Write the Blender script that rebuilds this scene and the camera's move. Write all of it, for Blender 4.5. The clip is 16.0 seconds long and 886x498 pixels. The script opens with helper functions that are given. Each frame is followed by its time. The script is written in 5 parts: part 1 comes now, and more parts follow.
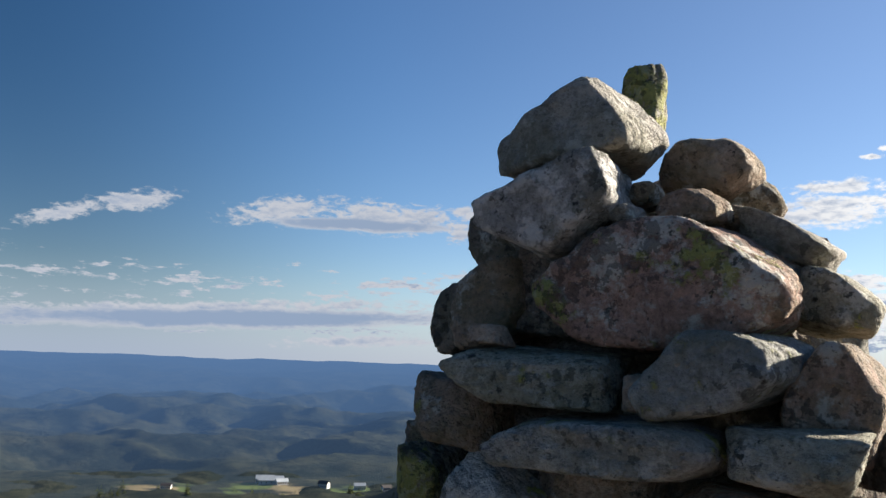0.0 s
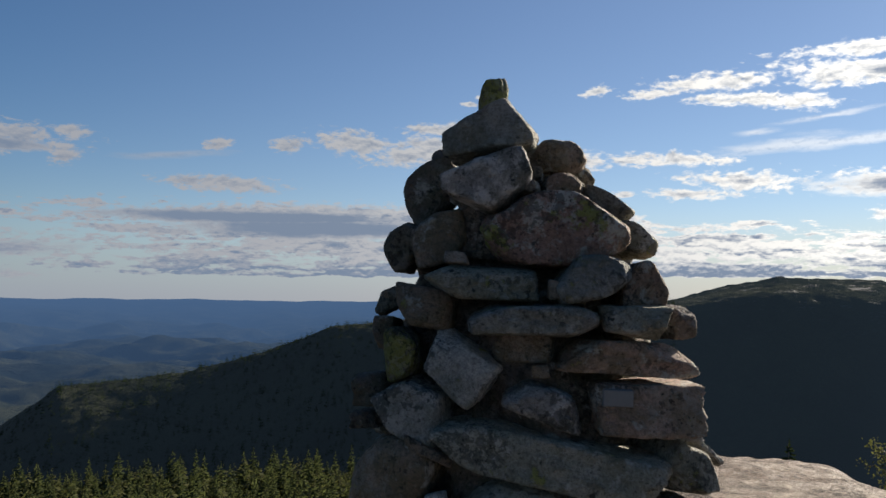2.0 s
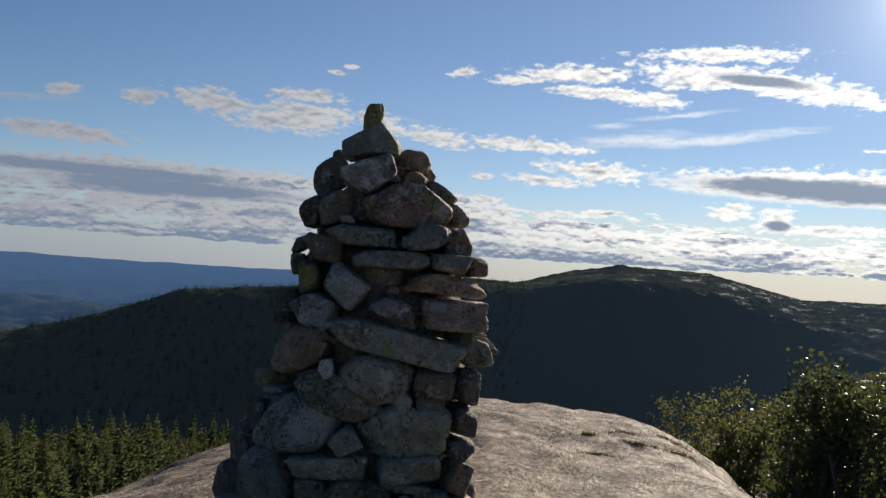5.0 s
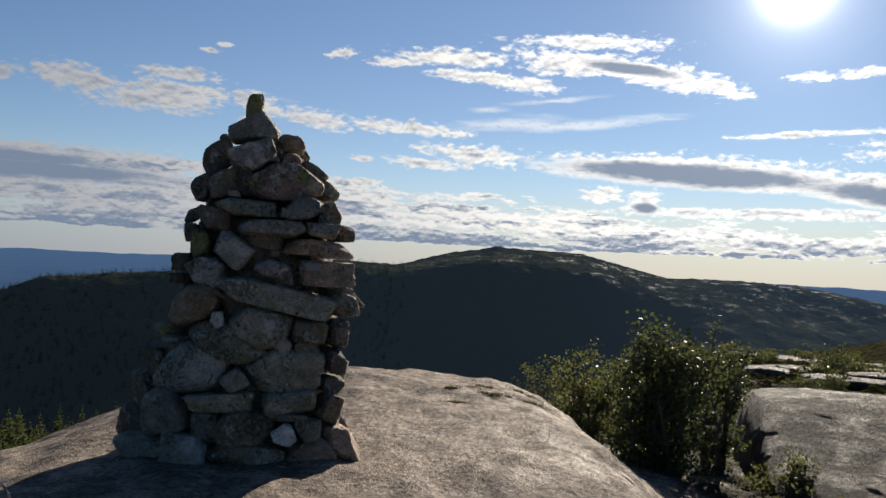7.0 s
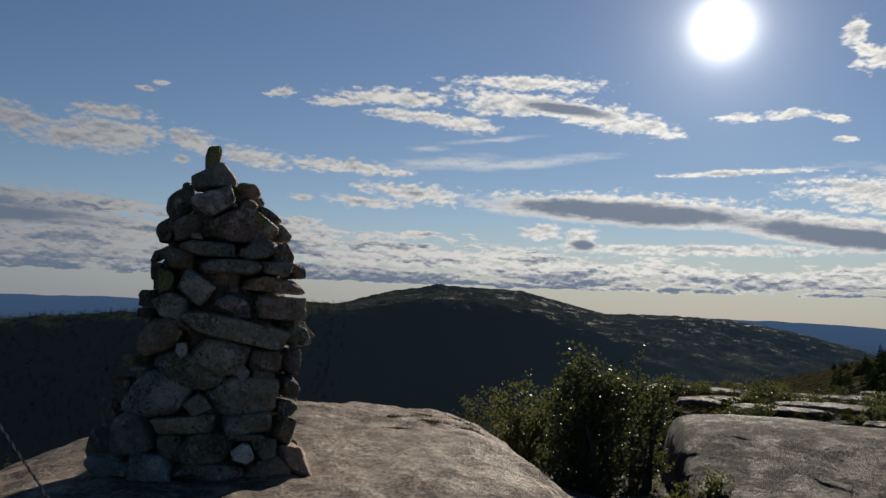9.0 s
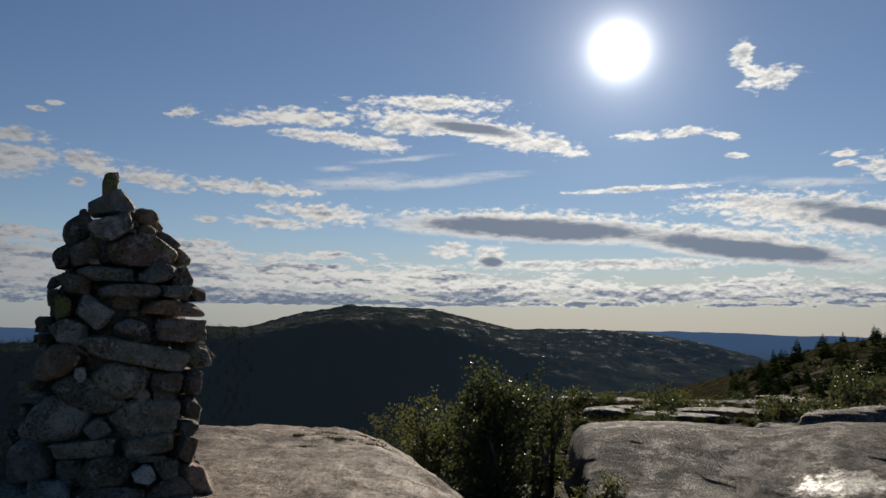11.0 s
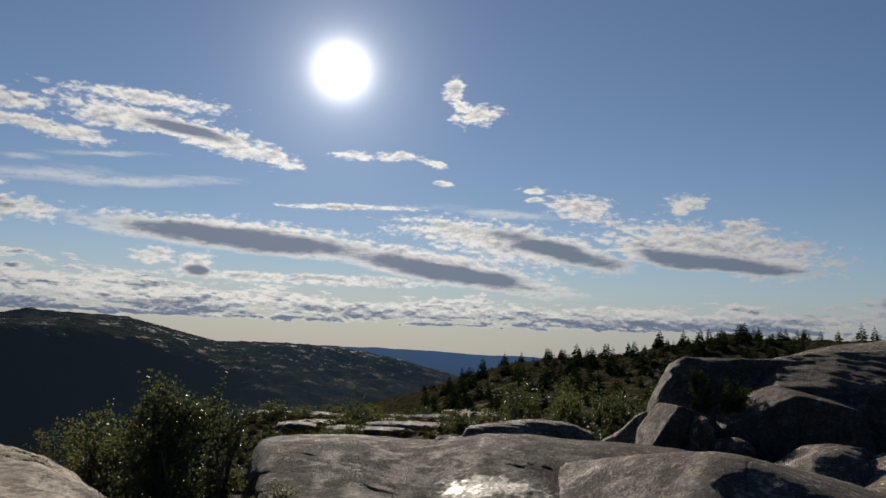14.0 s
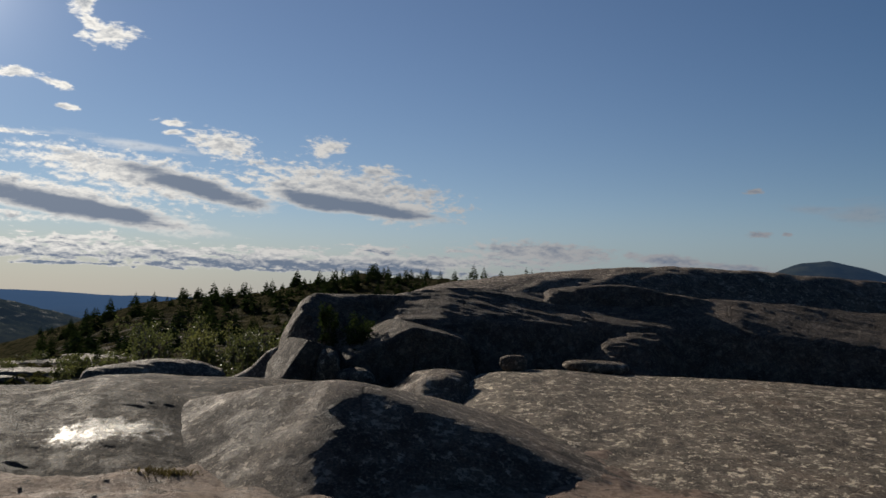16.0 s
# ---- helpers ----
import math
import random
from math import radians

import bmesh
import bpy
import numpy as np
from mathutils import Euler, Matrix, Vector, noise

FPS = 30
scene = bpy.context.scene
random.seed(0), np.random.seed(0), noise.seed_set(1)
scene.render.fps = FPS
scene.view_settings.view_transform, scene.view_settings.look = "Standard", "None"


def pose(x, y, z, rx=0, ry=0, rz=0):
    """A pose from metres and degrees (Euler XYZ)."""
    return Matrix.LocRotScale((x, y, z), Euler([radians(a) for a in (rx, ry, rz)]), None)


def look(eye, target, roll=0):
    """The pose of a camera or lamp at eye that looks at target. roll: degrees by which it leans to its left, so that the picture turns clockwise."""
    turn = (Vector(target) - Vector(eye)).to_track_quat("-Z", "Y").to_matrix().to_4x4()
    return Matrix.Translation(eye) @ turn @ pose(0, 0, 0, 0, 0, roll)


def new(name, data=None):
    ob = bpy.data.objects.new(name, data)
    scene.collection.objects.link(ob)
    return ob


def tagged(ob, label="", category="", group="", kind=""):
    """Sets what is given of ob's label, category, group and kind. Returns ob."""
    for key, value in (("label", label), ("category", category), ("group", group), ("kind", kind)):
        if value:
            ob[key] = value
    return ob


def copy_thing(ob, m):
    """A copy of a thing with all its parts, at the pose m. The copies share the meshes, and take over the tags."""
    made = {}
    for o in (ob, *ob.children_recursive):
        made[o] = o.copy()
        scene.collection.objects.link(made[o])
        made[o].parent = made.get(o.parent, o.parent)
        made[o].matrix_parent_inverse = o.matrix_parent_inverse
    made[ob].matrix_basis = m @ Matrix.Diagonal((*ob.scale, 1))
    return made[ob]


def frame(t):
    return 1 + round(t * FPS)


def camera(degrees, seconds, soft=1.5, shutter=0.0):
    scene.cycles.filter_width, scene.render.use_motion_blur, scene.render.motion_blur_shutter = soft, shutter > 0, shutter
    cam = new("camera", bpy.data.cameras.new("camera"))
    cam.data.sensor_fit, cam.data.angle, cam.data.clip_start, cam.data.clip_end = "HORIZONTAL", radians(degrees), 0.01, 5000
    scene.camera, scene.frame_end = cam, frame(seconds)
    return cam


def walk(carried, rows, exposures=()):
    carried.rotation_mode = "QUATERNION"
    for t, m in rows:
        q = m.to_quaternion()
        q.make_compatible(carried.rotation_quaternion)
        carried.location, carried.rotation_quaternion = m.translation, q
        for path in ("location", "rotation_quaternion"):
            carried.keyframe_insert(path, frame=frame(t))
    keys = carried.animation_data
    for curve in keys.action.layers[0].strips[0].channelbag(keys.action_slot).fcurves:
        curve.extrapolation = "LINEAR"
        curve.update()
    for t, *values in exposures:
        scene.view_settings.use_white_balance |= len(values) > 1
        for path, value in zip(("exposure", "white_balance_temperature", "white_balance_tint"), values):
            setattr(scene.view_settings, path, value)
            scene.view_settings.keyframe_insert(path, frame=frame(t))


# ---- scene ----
cam = camera(56.78, 16.0)
PATH = [
    (0, (-0.45, -1.85, 1.42), (-0.451, 0.13, 1.7), 1.71),
    (0.5, (-0.682, -2.027, 1.427), (-0.552, -0.055, 1.736), 2.37),
    (1, (-1.009, -2.094, 1.432), (-0.679, -0.144, 1.733), 2.53),
    (1.5, (-1.189, -2.251, 1.432), (-0.567, -0.371, 1.711), 1.20),
    (2, (-1.402, -2.459, 1.355), (-0.52, -0.669, 1.481), 0.34),
    (2.5, (-1.634, -2.657, 1.328), (-0.668, -0.906, 1.331), 1.66),
    (3, (-1.773, -2.937, 1.295), (-0.764, -1.21, 1.323), 3.01),
    (3.5, (-1.909, -3.091, 1.299), (-0.875, -1.383, 1.408), 2.46),
    (4, (-2.039, -3.288, 1.297), (-0.921, -1.633, 1.409), 2.95),
    (6.5, (-2.485, -4.201, 1.127), (-1.227, -2.646, 1.136), 3.85),
    (7, (-2.637, -4.353, 1.132), (-1.233, -2.93, 1.178), 2.84),
    (7.5, (-2.728, -4.578, 1.096), (-1.307, -3.174, 1.199), 2.83),
    (8, (-2.822, -4.661, 1.112), (-1.396, -3.271, 1.293), 2.65),
    (8.5, (-2.966, -4.688, 1.113), (-1.509, -3.333, 1.317), 2.02),
    (9, (-3.058, -4.77, 1.098), (-1.561, -3.452, 1.243), 2.16),
    (11.5, (-3.324, -5.045, 1.067), (-1.655, -3.963, 1.277), 0.57),
    (12, (-3.549, -5.112, 1.042), (-1.823, -4.122, 1.248), 1.44),
    (12.5, (-3.581, -5.297, 1.089), (-1.786, -4.444, 1.313), 1.82),
    (13, (-3.6, -5.382, 1.113), (-1.772, -4.605, 1.349), 1.43),
    (13.5, (-3.611, -5.46, 1.113), (-1.741, -4.791, 1.35), 1.73),
    (14, (-3.625, -5.554, 1.137), (-1.707, -5.041, 1.381), 2.05),
    (14.5, (-3.669, -5.614, 1.135), (-1.729, -5.194, 1.381), 1.97),
    (15, (-3.688, -5.697, 1.144), (-1.713, -5.477, 1.375), 2.24),
    (15.5, (-3.654, -5.722, 1.129), (-1.664, -5.791, 1.318), 2.00),
    (16, (-3.596, -5.693, 1.085), (-1.63, -6.038, 1.209), 1.54),
]
walk(cam, [(t, look(eye, target, roll)) for t, eye, target, roll in PATH], [(0, 1.35), (0.5, 1.0), (1.5, 0.7), (2.5, 0.8), (3.0, 0.95), (4.0, 0.6), (6.5, 0.8), (7.5, 0.4), (9, 0.05), (11.5, 0.1), (13.5, 0.05), (15.2, -0.02), (16, 0.12)])

EYE = (-3.6, -5.5, 1.1)

# ---- sky, sun and clouds ----
SUN_RIGHT, SUN_UP = 67.3, 18.9          # degrees clockwise from +y, and above the horizon
world = bpy.data.worlds.new("sky")
scene.world = world
world.use_nodes = True
wt = world.node_tree
wt.nodes.clear()


def node(tree, sort, **values):
    n = tree.nodes.new(sort)
    for key, value in values.items():
        if key == "op":
            n.operation = value
        elif key == "kind":
            n.vector_type = value
        elif key == "clamp":
            n.use_clamp = value
        elif key == "blend":
            n.blend_type = value
    return n


def plug(tree, value, socket):
    if isinstance(value, bpy.types.NodeSocket):
        tree.links.new(value, socket)
    else:
        socket.default_value = value


def calc(tree, op, *args, clamp=False):
    n = node(tree, "ShaderNodeMath", op=op, clamp=clamp)
    for value, socket in zip(args, n.inputs):
        plug(tree, value, socket)
    return n.outputs[0]


def vec(tree, op, *args):
    n = node(tree, "ShaderNodeVectorMath", op=op)
    for value, socket in zip(args, n.inputs):
        plug(tree, value, socket)
    return n.outputs["Value"] if op in ("LENGTH", "DOT_PRODUCT") else n.outputs[0]


def grain(tree, where, scale, detail=4.0, rough=0.55, distort=0.0, color=False):
    n = tree.nodes.new("ShaderNodeTexNoise")
    plug(tree, where, n.inputs["Vector"])
    n.inputs["Scale"].default_value, n.inputs["Detail"].default_value = scale, detail
    n.inputs["Roughness"].default_value, n.inputs["Distortion"].default_value = rough, distort
    return n.outputs["Color" if color else "Fac"]


def step(tree, value, low, high, to_low=0.0, to_high=1.0):
    n = tree.nodes.new("ShaderNodeMapRange")
    n.interpolation_type = "SMOOTHSTEP"
    for v, socket in zip((value, low, high, to_low, to_high), n.inputs):
        plug(tree, v, socket)
    return n.outputs[0]


def mix(tree, factor, a, b, blend="MIX"):
    n = tree.nodes.new("ShaderNodeMix")
    n.data_type, n.blend_type = "RGBA", blend
    plug(tree, factor, n.inputs["Factor"])
    plug(tree, a, n.inputs[6])
    plug(tree, b, n.inputs[7])
    return n.outputs[2]


def rgb(*c):
    return (*c, 1.0)


way = wt.nodes.new("ShaderNodeTexCoord").outputs["Generated"]
xyz = wt.nodes.new("ShaderNodeSeparateXYZ")
wt.links.new(way, xyz.inputs[0])
right = calc(wt, "MULTIPLY", calc(wt, "ARCTAN2", xyz.outputs[0], xyz.outputs[1]), 57.2958)
up = calc(wt, "MULTIPLY", calc(wt, "ARCSINE", xyz.outputs[2]), 57.2958)
flat = wt.nodes.new("ShaderNodeCombineXYZ")
wt.links.new(right, flat.inputs[0])
wt.links.new(up, flat.inputs[1])
flat = flat.outputs[0]
# ragged edges: the place in the sky is shifted by noise, wider than high
shift = vec(wt, "MULTIPLY", vec(wt, "SUBTRACT", grain(wt, vec(wt, "MULTIPLY", flat, (0.28, 0.8, 1)), 1.0, 5, 0.6, color=True), (0.5, 0.5, 0.5)), (1.3, 0.5, 0))
place = vec(wt, "ADD", flat, shift)
layers = {"white": None, "dark": None, "faint": None}


def puff(layer, x, y, half_wide, half_high, tilt):
    """One cloud: degrees to the right, degrees up, its half sizes in degrees, its tilt."""
    n = node(wt, "ShaderNodeMapping", kind="TEXTURE")
    where = place if layers[layer] is None else vec(wt, "MULTIPLY_ADD", layers[layer], (0, 0, 1e-6), place)
    wt.links.new(where, n.inputs[0])
    n.inputs[1].default_value, n.inputs[2].default_value, n.inputs[3].default_value = (x, y, 0), (0, 0, radians(tilt)), (half_wide * 1.10, half_high * 1.12, 1)
    d = vec(wt, "LENGTH", n.outputs[0])
    layers[layer] = d if layers[layer] is None else calc(wt, "MINIMUM", layers[layer], d)


puff("white", 37.0, 14.3, 1.06, 0.34, 5)
puff("white", 40.5, 14.0, 1.97, 0.38, 1)
puff("white", 44.9, 14.5, 3.99, 0.61, -2)
puff("white", 46.9, 13.3, 4.00, 0.46, -3)
puff("white", 49.7, 12.9, 2.60, 0.58, -6)
puff("white", 52.9, 14.4, 4.78, 0.80, -5)
puff("white", 54.4, 15.7, 5.36, 0.49, -1)
puff("white", 58.8, 13.6, 5.06, 0.87, -12)
puff("white", 62.7, 12.8, 2.47, 0.49, -17)
puff("dark", 56.9, 14.0, 3.54, 0.42, -8)
puff("faint", 51.8, 11.8, 3.98, 0.23, 5)
puff("faint", 54.2, 10.3, 6.49, 0.47, 5)
puff("faint", 47.2, 11.1, 1.60, 0.27, 2)
puff("white", 20.9, 10.8, 2.19, 0.62, -5)
puff("white", 26.2, 10.7, 3.58, 0.79, -2)
puff("white", 31.4, 10.5, 2.17, 0.74, -13)
puff("white", 35.3, 9.8, 2.64, 0.68, -8)
puff("white", 39.6, 9.6, 2.33, 0.46, -4)
puff("white", 43.1, 9.5, 2.96, 0.43, -3)
puff("white", 30.5, 9.3, 0.58, 0.30, 5)
puff("white", 43.2, 7.2, 3.15, 0.39, -3)
puff("white", 46.5, 7.9, 3.77, 0.67, -7)
puff("white", 38.7, 7.3, 0.85, 0.27, -5)
puff("white", 55.7, 5.5, 1.56, 0.63, 1)
puff("white", 58.3, 5.2, 1.16, 0.78, 1)
puff("dark", 58.3, 4.7, 0.89, 0.39, 1)
puff("faint", 71.0, 9.7, 6.12, 0.22, 4)
puff("white", 68.5, 13.2, 1.60, 0.33, -2)
puff("white", 71.5, 13.3, 1.53, 0.32, 1)
puff("white", 74.5, 12.9, 0.66, 0.17, -9)
puff("white", 75.1, 11.6, 0.58, 0.16, -3)
puff("white", 60.8, 7.4, 9.82, 0.95, -2)
puff("dark", 61.2, 7.0, 9.43, 0.79, -3)
puff("white", 74.3, 6.1, 8.06, 0.86, -8)
puff("dark", 75.1, 5.4, 8.01, 0.70, -8)
puff("white", 79.6, 7.6, 8.15, 1.34, -8)
puff("dark", 82.9, 7.1, 4.86, 0.68, -13)
puff("white", 84.7, 10.0, 2.31, 0.96, -8)
puff("white", 89.7, 7.3, 4.25, 1.07, -6)
puff("dark", 91.0, 6.6, 2.88, 0.60, -8)
puff("white", 81.2, 11.2, 1.11, 0.26, -1)
puff("white", 91.7, 10.4, 1.28, 0.60, -3)
puff("faint", 78.8, 9.6, 5.63, 0.38, -5)
puff("white", 68.3, 9.6, 5.16, 0.20, 1)
puff("white", 75.0, 11.5, 0.58, 0.15, -0)
puff("white", 81.6, 10.6, 0.73, 0.15, 5)
puff("white", 75.5, 18.0, 0.82, 0.67, 59)
puff("white", 75.9, 16.9, 1.18, 0.53, -30)
puff("white", 77.1, 16.3, 1.73, 0.67, 10)
puff("white", 65.3, 4.5, 9.80, 0.39, -0)
puff("white", 93.4, 7.5, 7.40, 1.37, -8)
puff("white", 95.7, 6.6, 5.12, 1.18, -6)
puff("dark", 94.2, 6.3, 5.48, 0.55, -7)
puff("white", 84.6, 10.0, 2.07, 0.98, -4)
puff("white", 91.5, 10.3, 1.29, 0.62, 3)
puff("white", 95.3, 8.8, 1.50, 0.43, -3)
puff("white", 81.0, 11.2, 1.03, 0.26, -3)
puff("white", 81.5, 10.5, 0.90, 0.15, 5)
puff("white", 74.6, 11.6, 0.43, 0.16, 7)
puff("white", 71.9, 13.4, 1.03, 0.30, 3)
puff("white", 74.0, 12.9, 0.87, 0.24, -8)
puff("white", 106.7, 3.4, 5.45, 0.86, -2)
puff("white", 115.3, 3.0, 3.31, 0.50, -5)
puff("white", 119.6, 2.6, 2.98, 0.33, -5)
puff("white", 121.0, 4.8, 0.90, 0.22, -0)
puff("white", 122.7, 4.8, 0.37, 0.13, -0)
puff("faint", 127.2, 6.0, 2.20, 1.05, -1)
puff("faint", 124.3, 6.4, 2.64, 0.36, -1)
puff("white", 120.8, 7.6, 0.66, 0.17, -1)
puff("white", 98.2, 2.6, 8.24, 0.47, -0)
puff("white", 16.6, 5.8, 10.09, 0.87, 1)
puff("dark", 17.7, 4.9, 9.22, 0.66, -0)
puff("white", 11.9, 7.7, 2.81, 0.45, -3)
puff("white", 10.5, 10.3, 0.92, 0.40, 4)
puff("white", 10.8, 10.5, 0.97, 0.47, 5)
puff("white", 15.2, 10.6, 1.31, 0.52, 4)
puff("white", 20.0, 10.8, 3.07, 0.87, -5)
puff("white", 26.0, 10.7, 3.15, 0.76, 6)
puff("white", 10.9, 7.8, 4.10, 0.55, -1)
puff("white", 1.2, 9.4, 1.09, 0.85, 7)
puff("white", 1.4, 10.6, 1.40, 0.47, 2)
puff("faint", 7.7, 9.6, 4.48, 0.32, 5)
puff("white", 29.1, 14.1, 0.59, 0.19, 2)
puff("faint", 49.2, 10.2, 4.48, 0.65, 4)
puff("dark", 13.9, 5.6, 10.23, 0.45, 0)
puff("white", 14.6, 6.0, 11.02, 0.42, 1)
puff("white", -21.0, 10.1, 2.64, 0.63, 9)
puff("white", -25.3, 8.9, 3.14, 0.50, 17)
puff("white", -11.4, 10.2, 3.67, 0.85, 8)
puff("white", -3.9, 10.0, 5.57, 1.06, -1)
puff("dark", -5.8, 9.5, 5.93, 0.43, -0)
puff("white", 25.0, 10.2, 4.30, 1.00, 2)
puff("white", 28.2, 13.6, 0.73, 0.17, -5)
puff("dark", -14.7, 2.7, 14.83, 0.64, 2)
puff("white", -14.7, 3.4, 14.50, 0.46, 3)
puff("white", -5.5, 1.4, 5.81, 0.39, 2)
puff("white", 26.0, 11.9, 2.61, 0.43, 1)

fine = grain(wt, vec(wt, "MULTIPLY", place, (1.2, 2.6, 1)), 1.0, 8, 0.62)
fine_above = grain(wt, vec(wt, "MULTIPLY", vec(wt, "ADD", place, (0.0, 0.22, 0)), (1.2, 2.6, 1)), 1.0, 5, 0.62)
billow = grain(wt, vec(wt, "MULTIPLY", vec(wt, "ADD", place, (7, 3, 0)), (0.42, 1.1, 1)), 1.0, 5, 0.6)
streak = grain(wt, vec(wt, "MULTIPLY", place, (0.15, 1.25, 1)), 1.0, 8, 0.64)
ripple = calc(wt, "MULTIPLY", calc(wt, "SUBTRACT", billow, 0.5), 0.7)
# the layered bank low over the horizon, with a clear strip below it
bank = calc(wt, "MULTIPLY", step(wt, calc(wt, "ADD", up, ripple), 1.35, 1.75), step(wt, calc(wt, "ADD", up, calc(wt, "ADD", ripple, step(wt, right, 20, 75, 0.0, 3.2))), 8.6, 5.4))
bank = calc(wt, "MULTIPLY", bank, calc(wt, "MULTIPLY", step(wt, right, 128, 90, 0.35, 1.0), step(wt, right, -12, 24, 0.62, 1.0)))
heap = grain(wt, vec(wt, "MULTIPLY", vec(wt, "ADD", place, (3, 11, 0)), (0.75, 2.0, 1)), 1.0, 8, 0.64)
bank_lump = calc(wt, "SUBTRACT", calc(wt, "ADD", calc(wt, "MULTIPLY", calc(wt, "SUBTRACT", streak, 0.5), 2.6), calc(wt, "MULTIPLY", calc(wt, "SUBTRACT", heap, 0.5), 2.0)), calc(wt, "SUBTRACT", 0.95, calc(wt, "MULTIPLY", bank, 1.4)))
bank_cover = calc(wt, "MULTIPLY", step(wt, bank_lump, 0.0, 0.3), step(wt, bank, 0.0, 0.2))
lump = calc(wt, "ADD", calc(wt, "SUBTRACT", 1.05, layers["white"]), calc(wt, "ADD", calc(wt, "MULTIPLY", calc(wt, "SUBTRACT", fine, 0.5), 2.3), calc(wt, "MULTIPLY", calc(wt, "SUBTRACT", billow, 0.5), 1.1)))
cover = calc(wt, "MAXIMUM", step(wt, lump, 0.0, 0.62), bank_cover)
veil = calc(wt, "MULTIPLY", step(wt, calc(wt, "ADD", calc(wt, "SUBTRACT", 1.0, layers["faint"]), calc(wt, "MULTIPLY", calc(wt, "SUBTRACT", streak, 0.5), 2.0)), 0.0, 1.0), 0.5)
cover = calc(wt, "MAXIMUM", cover, veil)
dense = calc(wt, "ADD", calc(wt, "SUBTRACT", 1.12, layers["dark"]), calc(wt, "ADD", calc(wt, "MULTIPLY", calc(wt, "SUBTRACT", fine, 0.5), 0.45), calc(wt, "MULTIPLY", calc(wt, "SUBTRACT", billow, 0.5), 0.7)))
cover = calc(wt, "MAXIMUM", cover, step(wt, dense, -0.1, 0.35))
# thick parts are grey, thin edges shine
gloom = calc(wt, "MULTIPLY", step(wt, calc(wt, "ADD", dense, calc(wt, "MULTIPLY", calc(wt, "SUBTRACT", streak, 0.5), 0.8)), 0.02, 0.62), 0.97)
body = calc(wt, "MULTIPLY", step(wt, calc(wt, "ADD", lump, calc(wt, "MULTIPLY", calc(wt, "SUBTRACT", billow, 0.5), 2.5)), 0.3, 1.3), 0.5)
base = step(wt, calc(wt, "ADD", up, calc(wt, "MULTIPLY", calc(wt, "SUBTRACT", heap, 0.5), 3.0)), 3.1, 2.0)
layered = calc(wt, "MULTIPLY", step(wt, calc(wt, "ADD", calc(wt, "MULTIPLY", calc(wt, "SUBTRACT", grain(wt, vec(wt, "MULTIPLY", vec(wt, "ADD", place, (0, 0.35, 0)), (0.3, 1.6, 1)), 1.0, 6, 0.6), 0.5), 4.0), bank_lump), 0.35, 0.95), 0.75)
bank_body = calc(wt, "MULTIPLY", calc(wt, "MAXIMUM", base, layered), step(wt, bank_lump, 0.05, 0.45))
# each billow is dark on the side turned from the sun
body = calc(wt, "ADD", calc(wt, "MAXIMUM", body, bank_body), calc(wt, "MULTIPLY", calc(wt, "SUBTRACT", fine_above, fine), 2.0), clamp=True)
gloom = calc(wt, "MAXIMUM", gloom, body)
sun_way = (math.sin(radians(SUN_RIGHT)) * math.cos(radians(SUN_UP)), math.cos(radians(SUN_RIGHT)) * math.cos(radians(SUN_UP)), math.sin(radians(SUN_UP)))
toward = vec(wt, "DOT_PRODUCT", way, sun_way)
near_sun = calc(wt, "POWER", calc(wt, "MAXIMUM", toward, 0.0), 6.0)
sky = wt.nodes.new("ShaderNodeTexSky")
sky.sky_type, sky.sun_disc = "NISHITA", False
sky.sun_elevation, sky.sun_rotation = radians(SUN_UP), radians(SUN_RIGHT)
sky.altitude, sky.air_density, sky.dust_density, sky.ozone_density = 600, 1.0, 0.0, 1.5
SKY = 0.05
lit = mix(wt, near_sun, rgb(4.3, 4.5, 5.0), rgb(17.0, 16.4, 15.2))
shaded = mix(wt, near_sun, rgb(2.2, 2.9, 4.1), rgb(2.3, 3.1, 4.5))
cloud = mix(wt, gloom, lit, shaded)
deep = wt.nodes.new("ShaderNodeHueSaturation")
wt.links.new(sky.outputs[0], deep.inputs["Color"])
wt.links.new(step(wt, toward, -0.1, 0.95, 1.36, 1.10), deep.inputs["Saturation"])
blue = mix(wt, 1.0, deep.outputs[0], rgb(1.0, 0.978, 1.095), "MULTIPLY")
blue = mix(wt, step(wt, toward, 0.42, -0.05, 0.0, 0.48), blue, rgb(0.0, 0.0, 0.0))
haze = mix(wt, near_sun, rgb(2.9, 3.8, 5.4), rgb(9.0, 8.4, 7.2))
blue = mix(wt, calc(wt, "MULTIPLY", step(wt, up, 7.0, -0.5), 0.8), blue, haze)
whole = mix(wt, cover, blue, cloud)
# the glare round the sun's own place
angle = calc(wt, "MULTIPLY", calc(wt, "ARCCOSINE", calc(wt, "MINIMUM", toward, 1.0)), 57.2958)
core = calc(wt, "MULTIPLY", calc(wt, "EXPONENT", calc(wt, "MULTIPLY", calc(wt, "MULTIPLY", angle, angle), -0.42)), 40.0)
halo = calc(wt, "ADD", calc(wt, "MULTIPLY", calc(wt, "EXPONENT", calc(wt, "MULTIPLY", angle, -0.42)), 15.0), calc(wt, "MULTIPLY", calc(wt, "EXPONENT", calc(wt, "MULTIPLY", angle, -0.045)), 1.6))
glare = wt.nodes.new("ShaderNodeCombineColor")
for k, share in enumerate((1.0, 0.98, 0.95)):
    wt.links.new(calc(wt, "MULTIPLY", calc(wt, "ADD", core, halo), share), glare.inputs[k])
whole = mix(wt, 1.0, whole, glare.outputs[0], "ADD")
back = wt.nodes.new("ShaderNodeBackground")
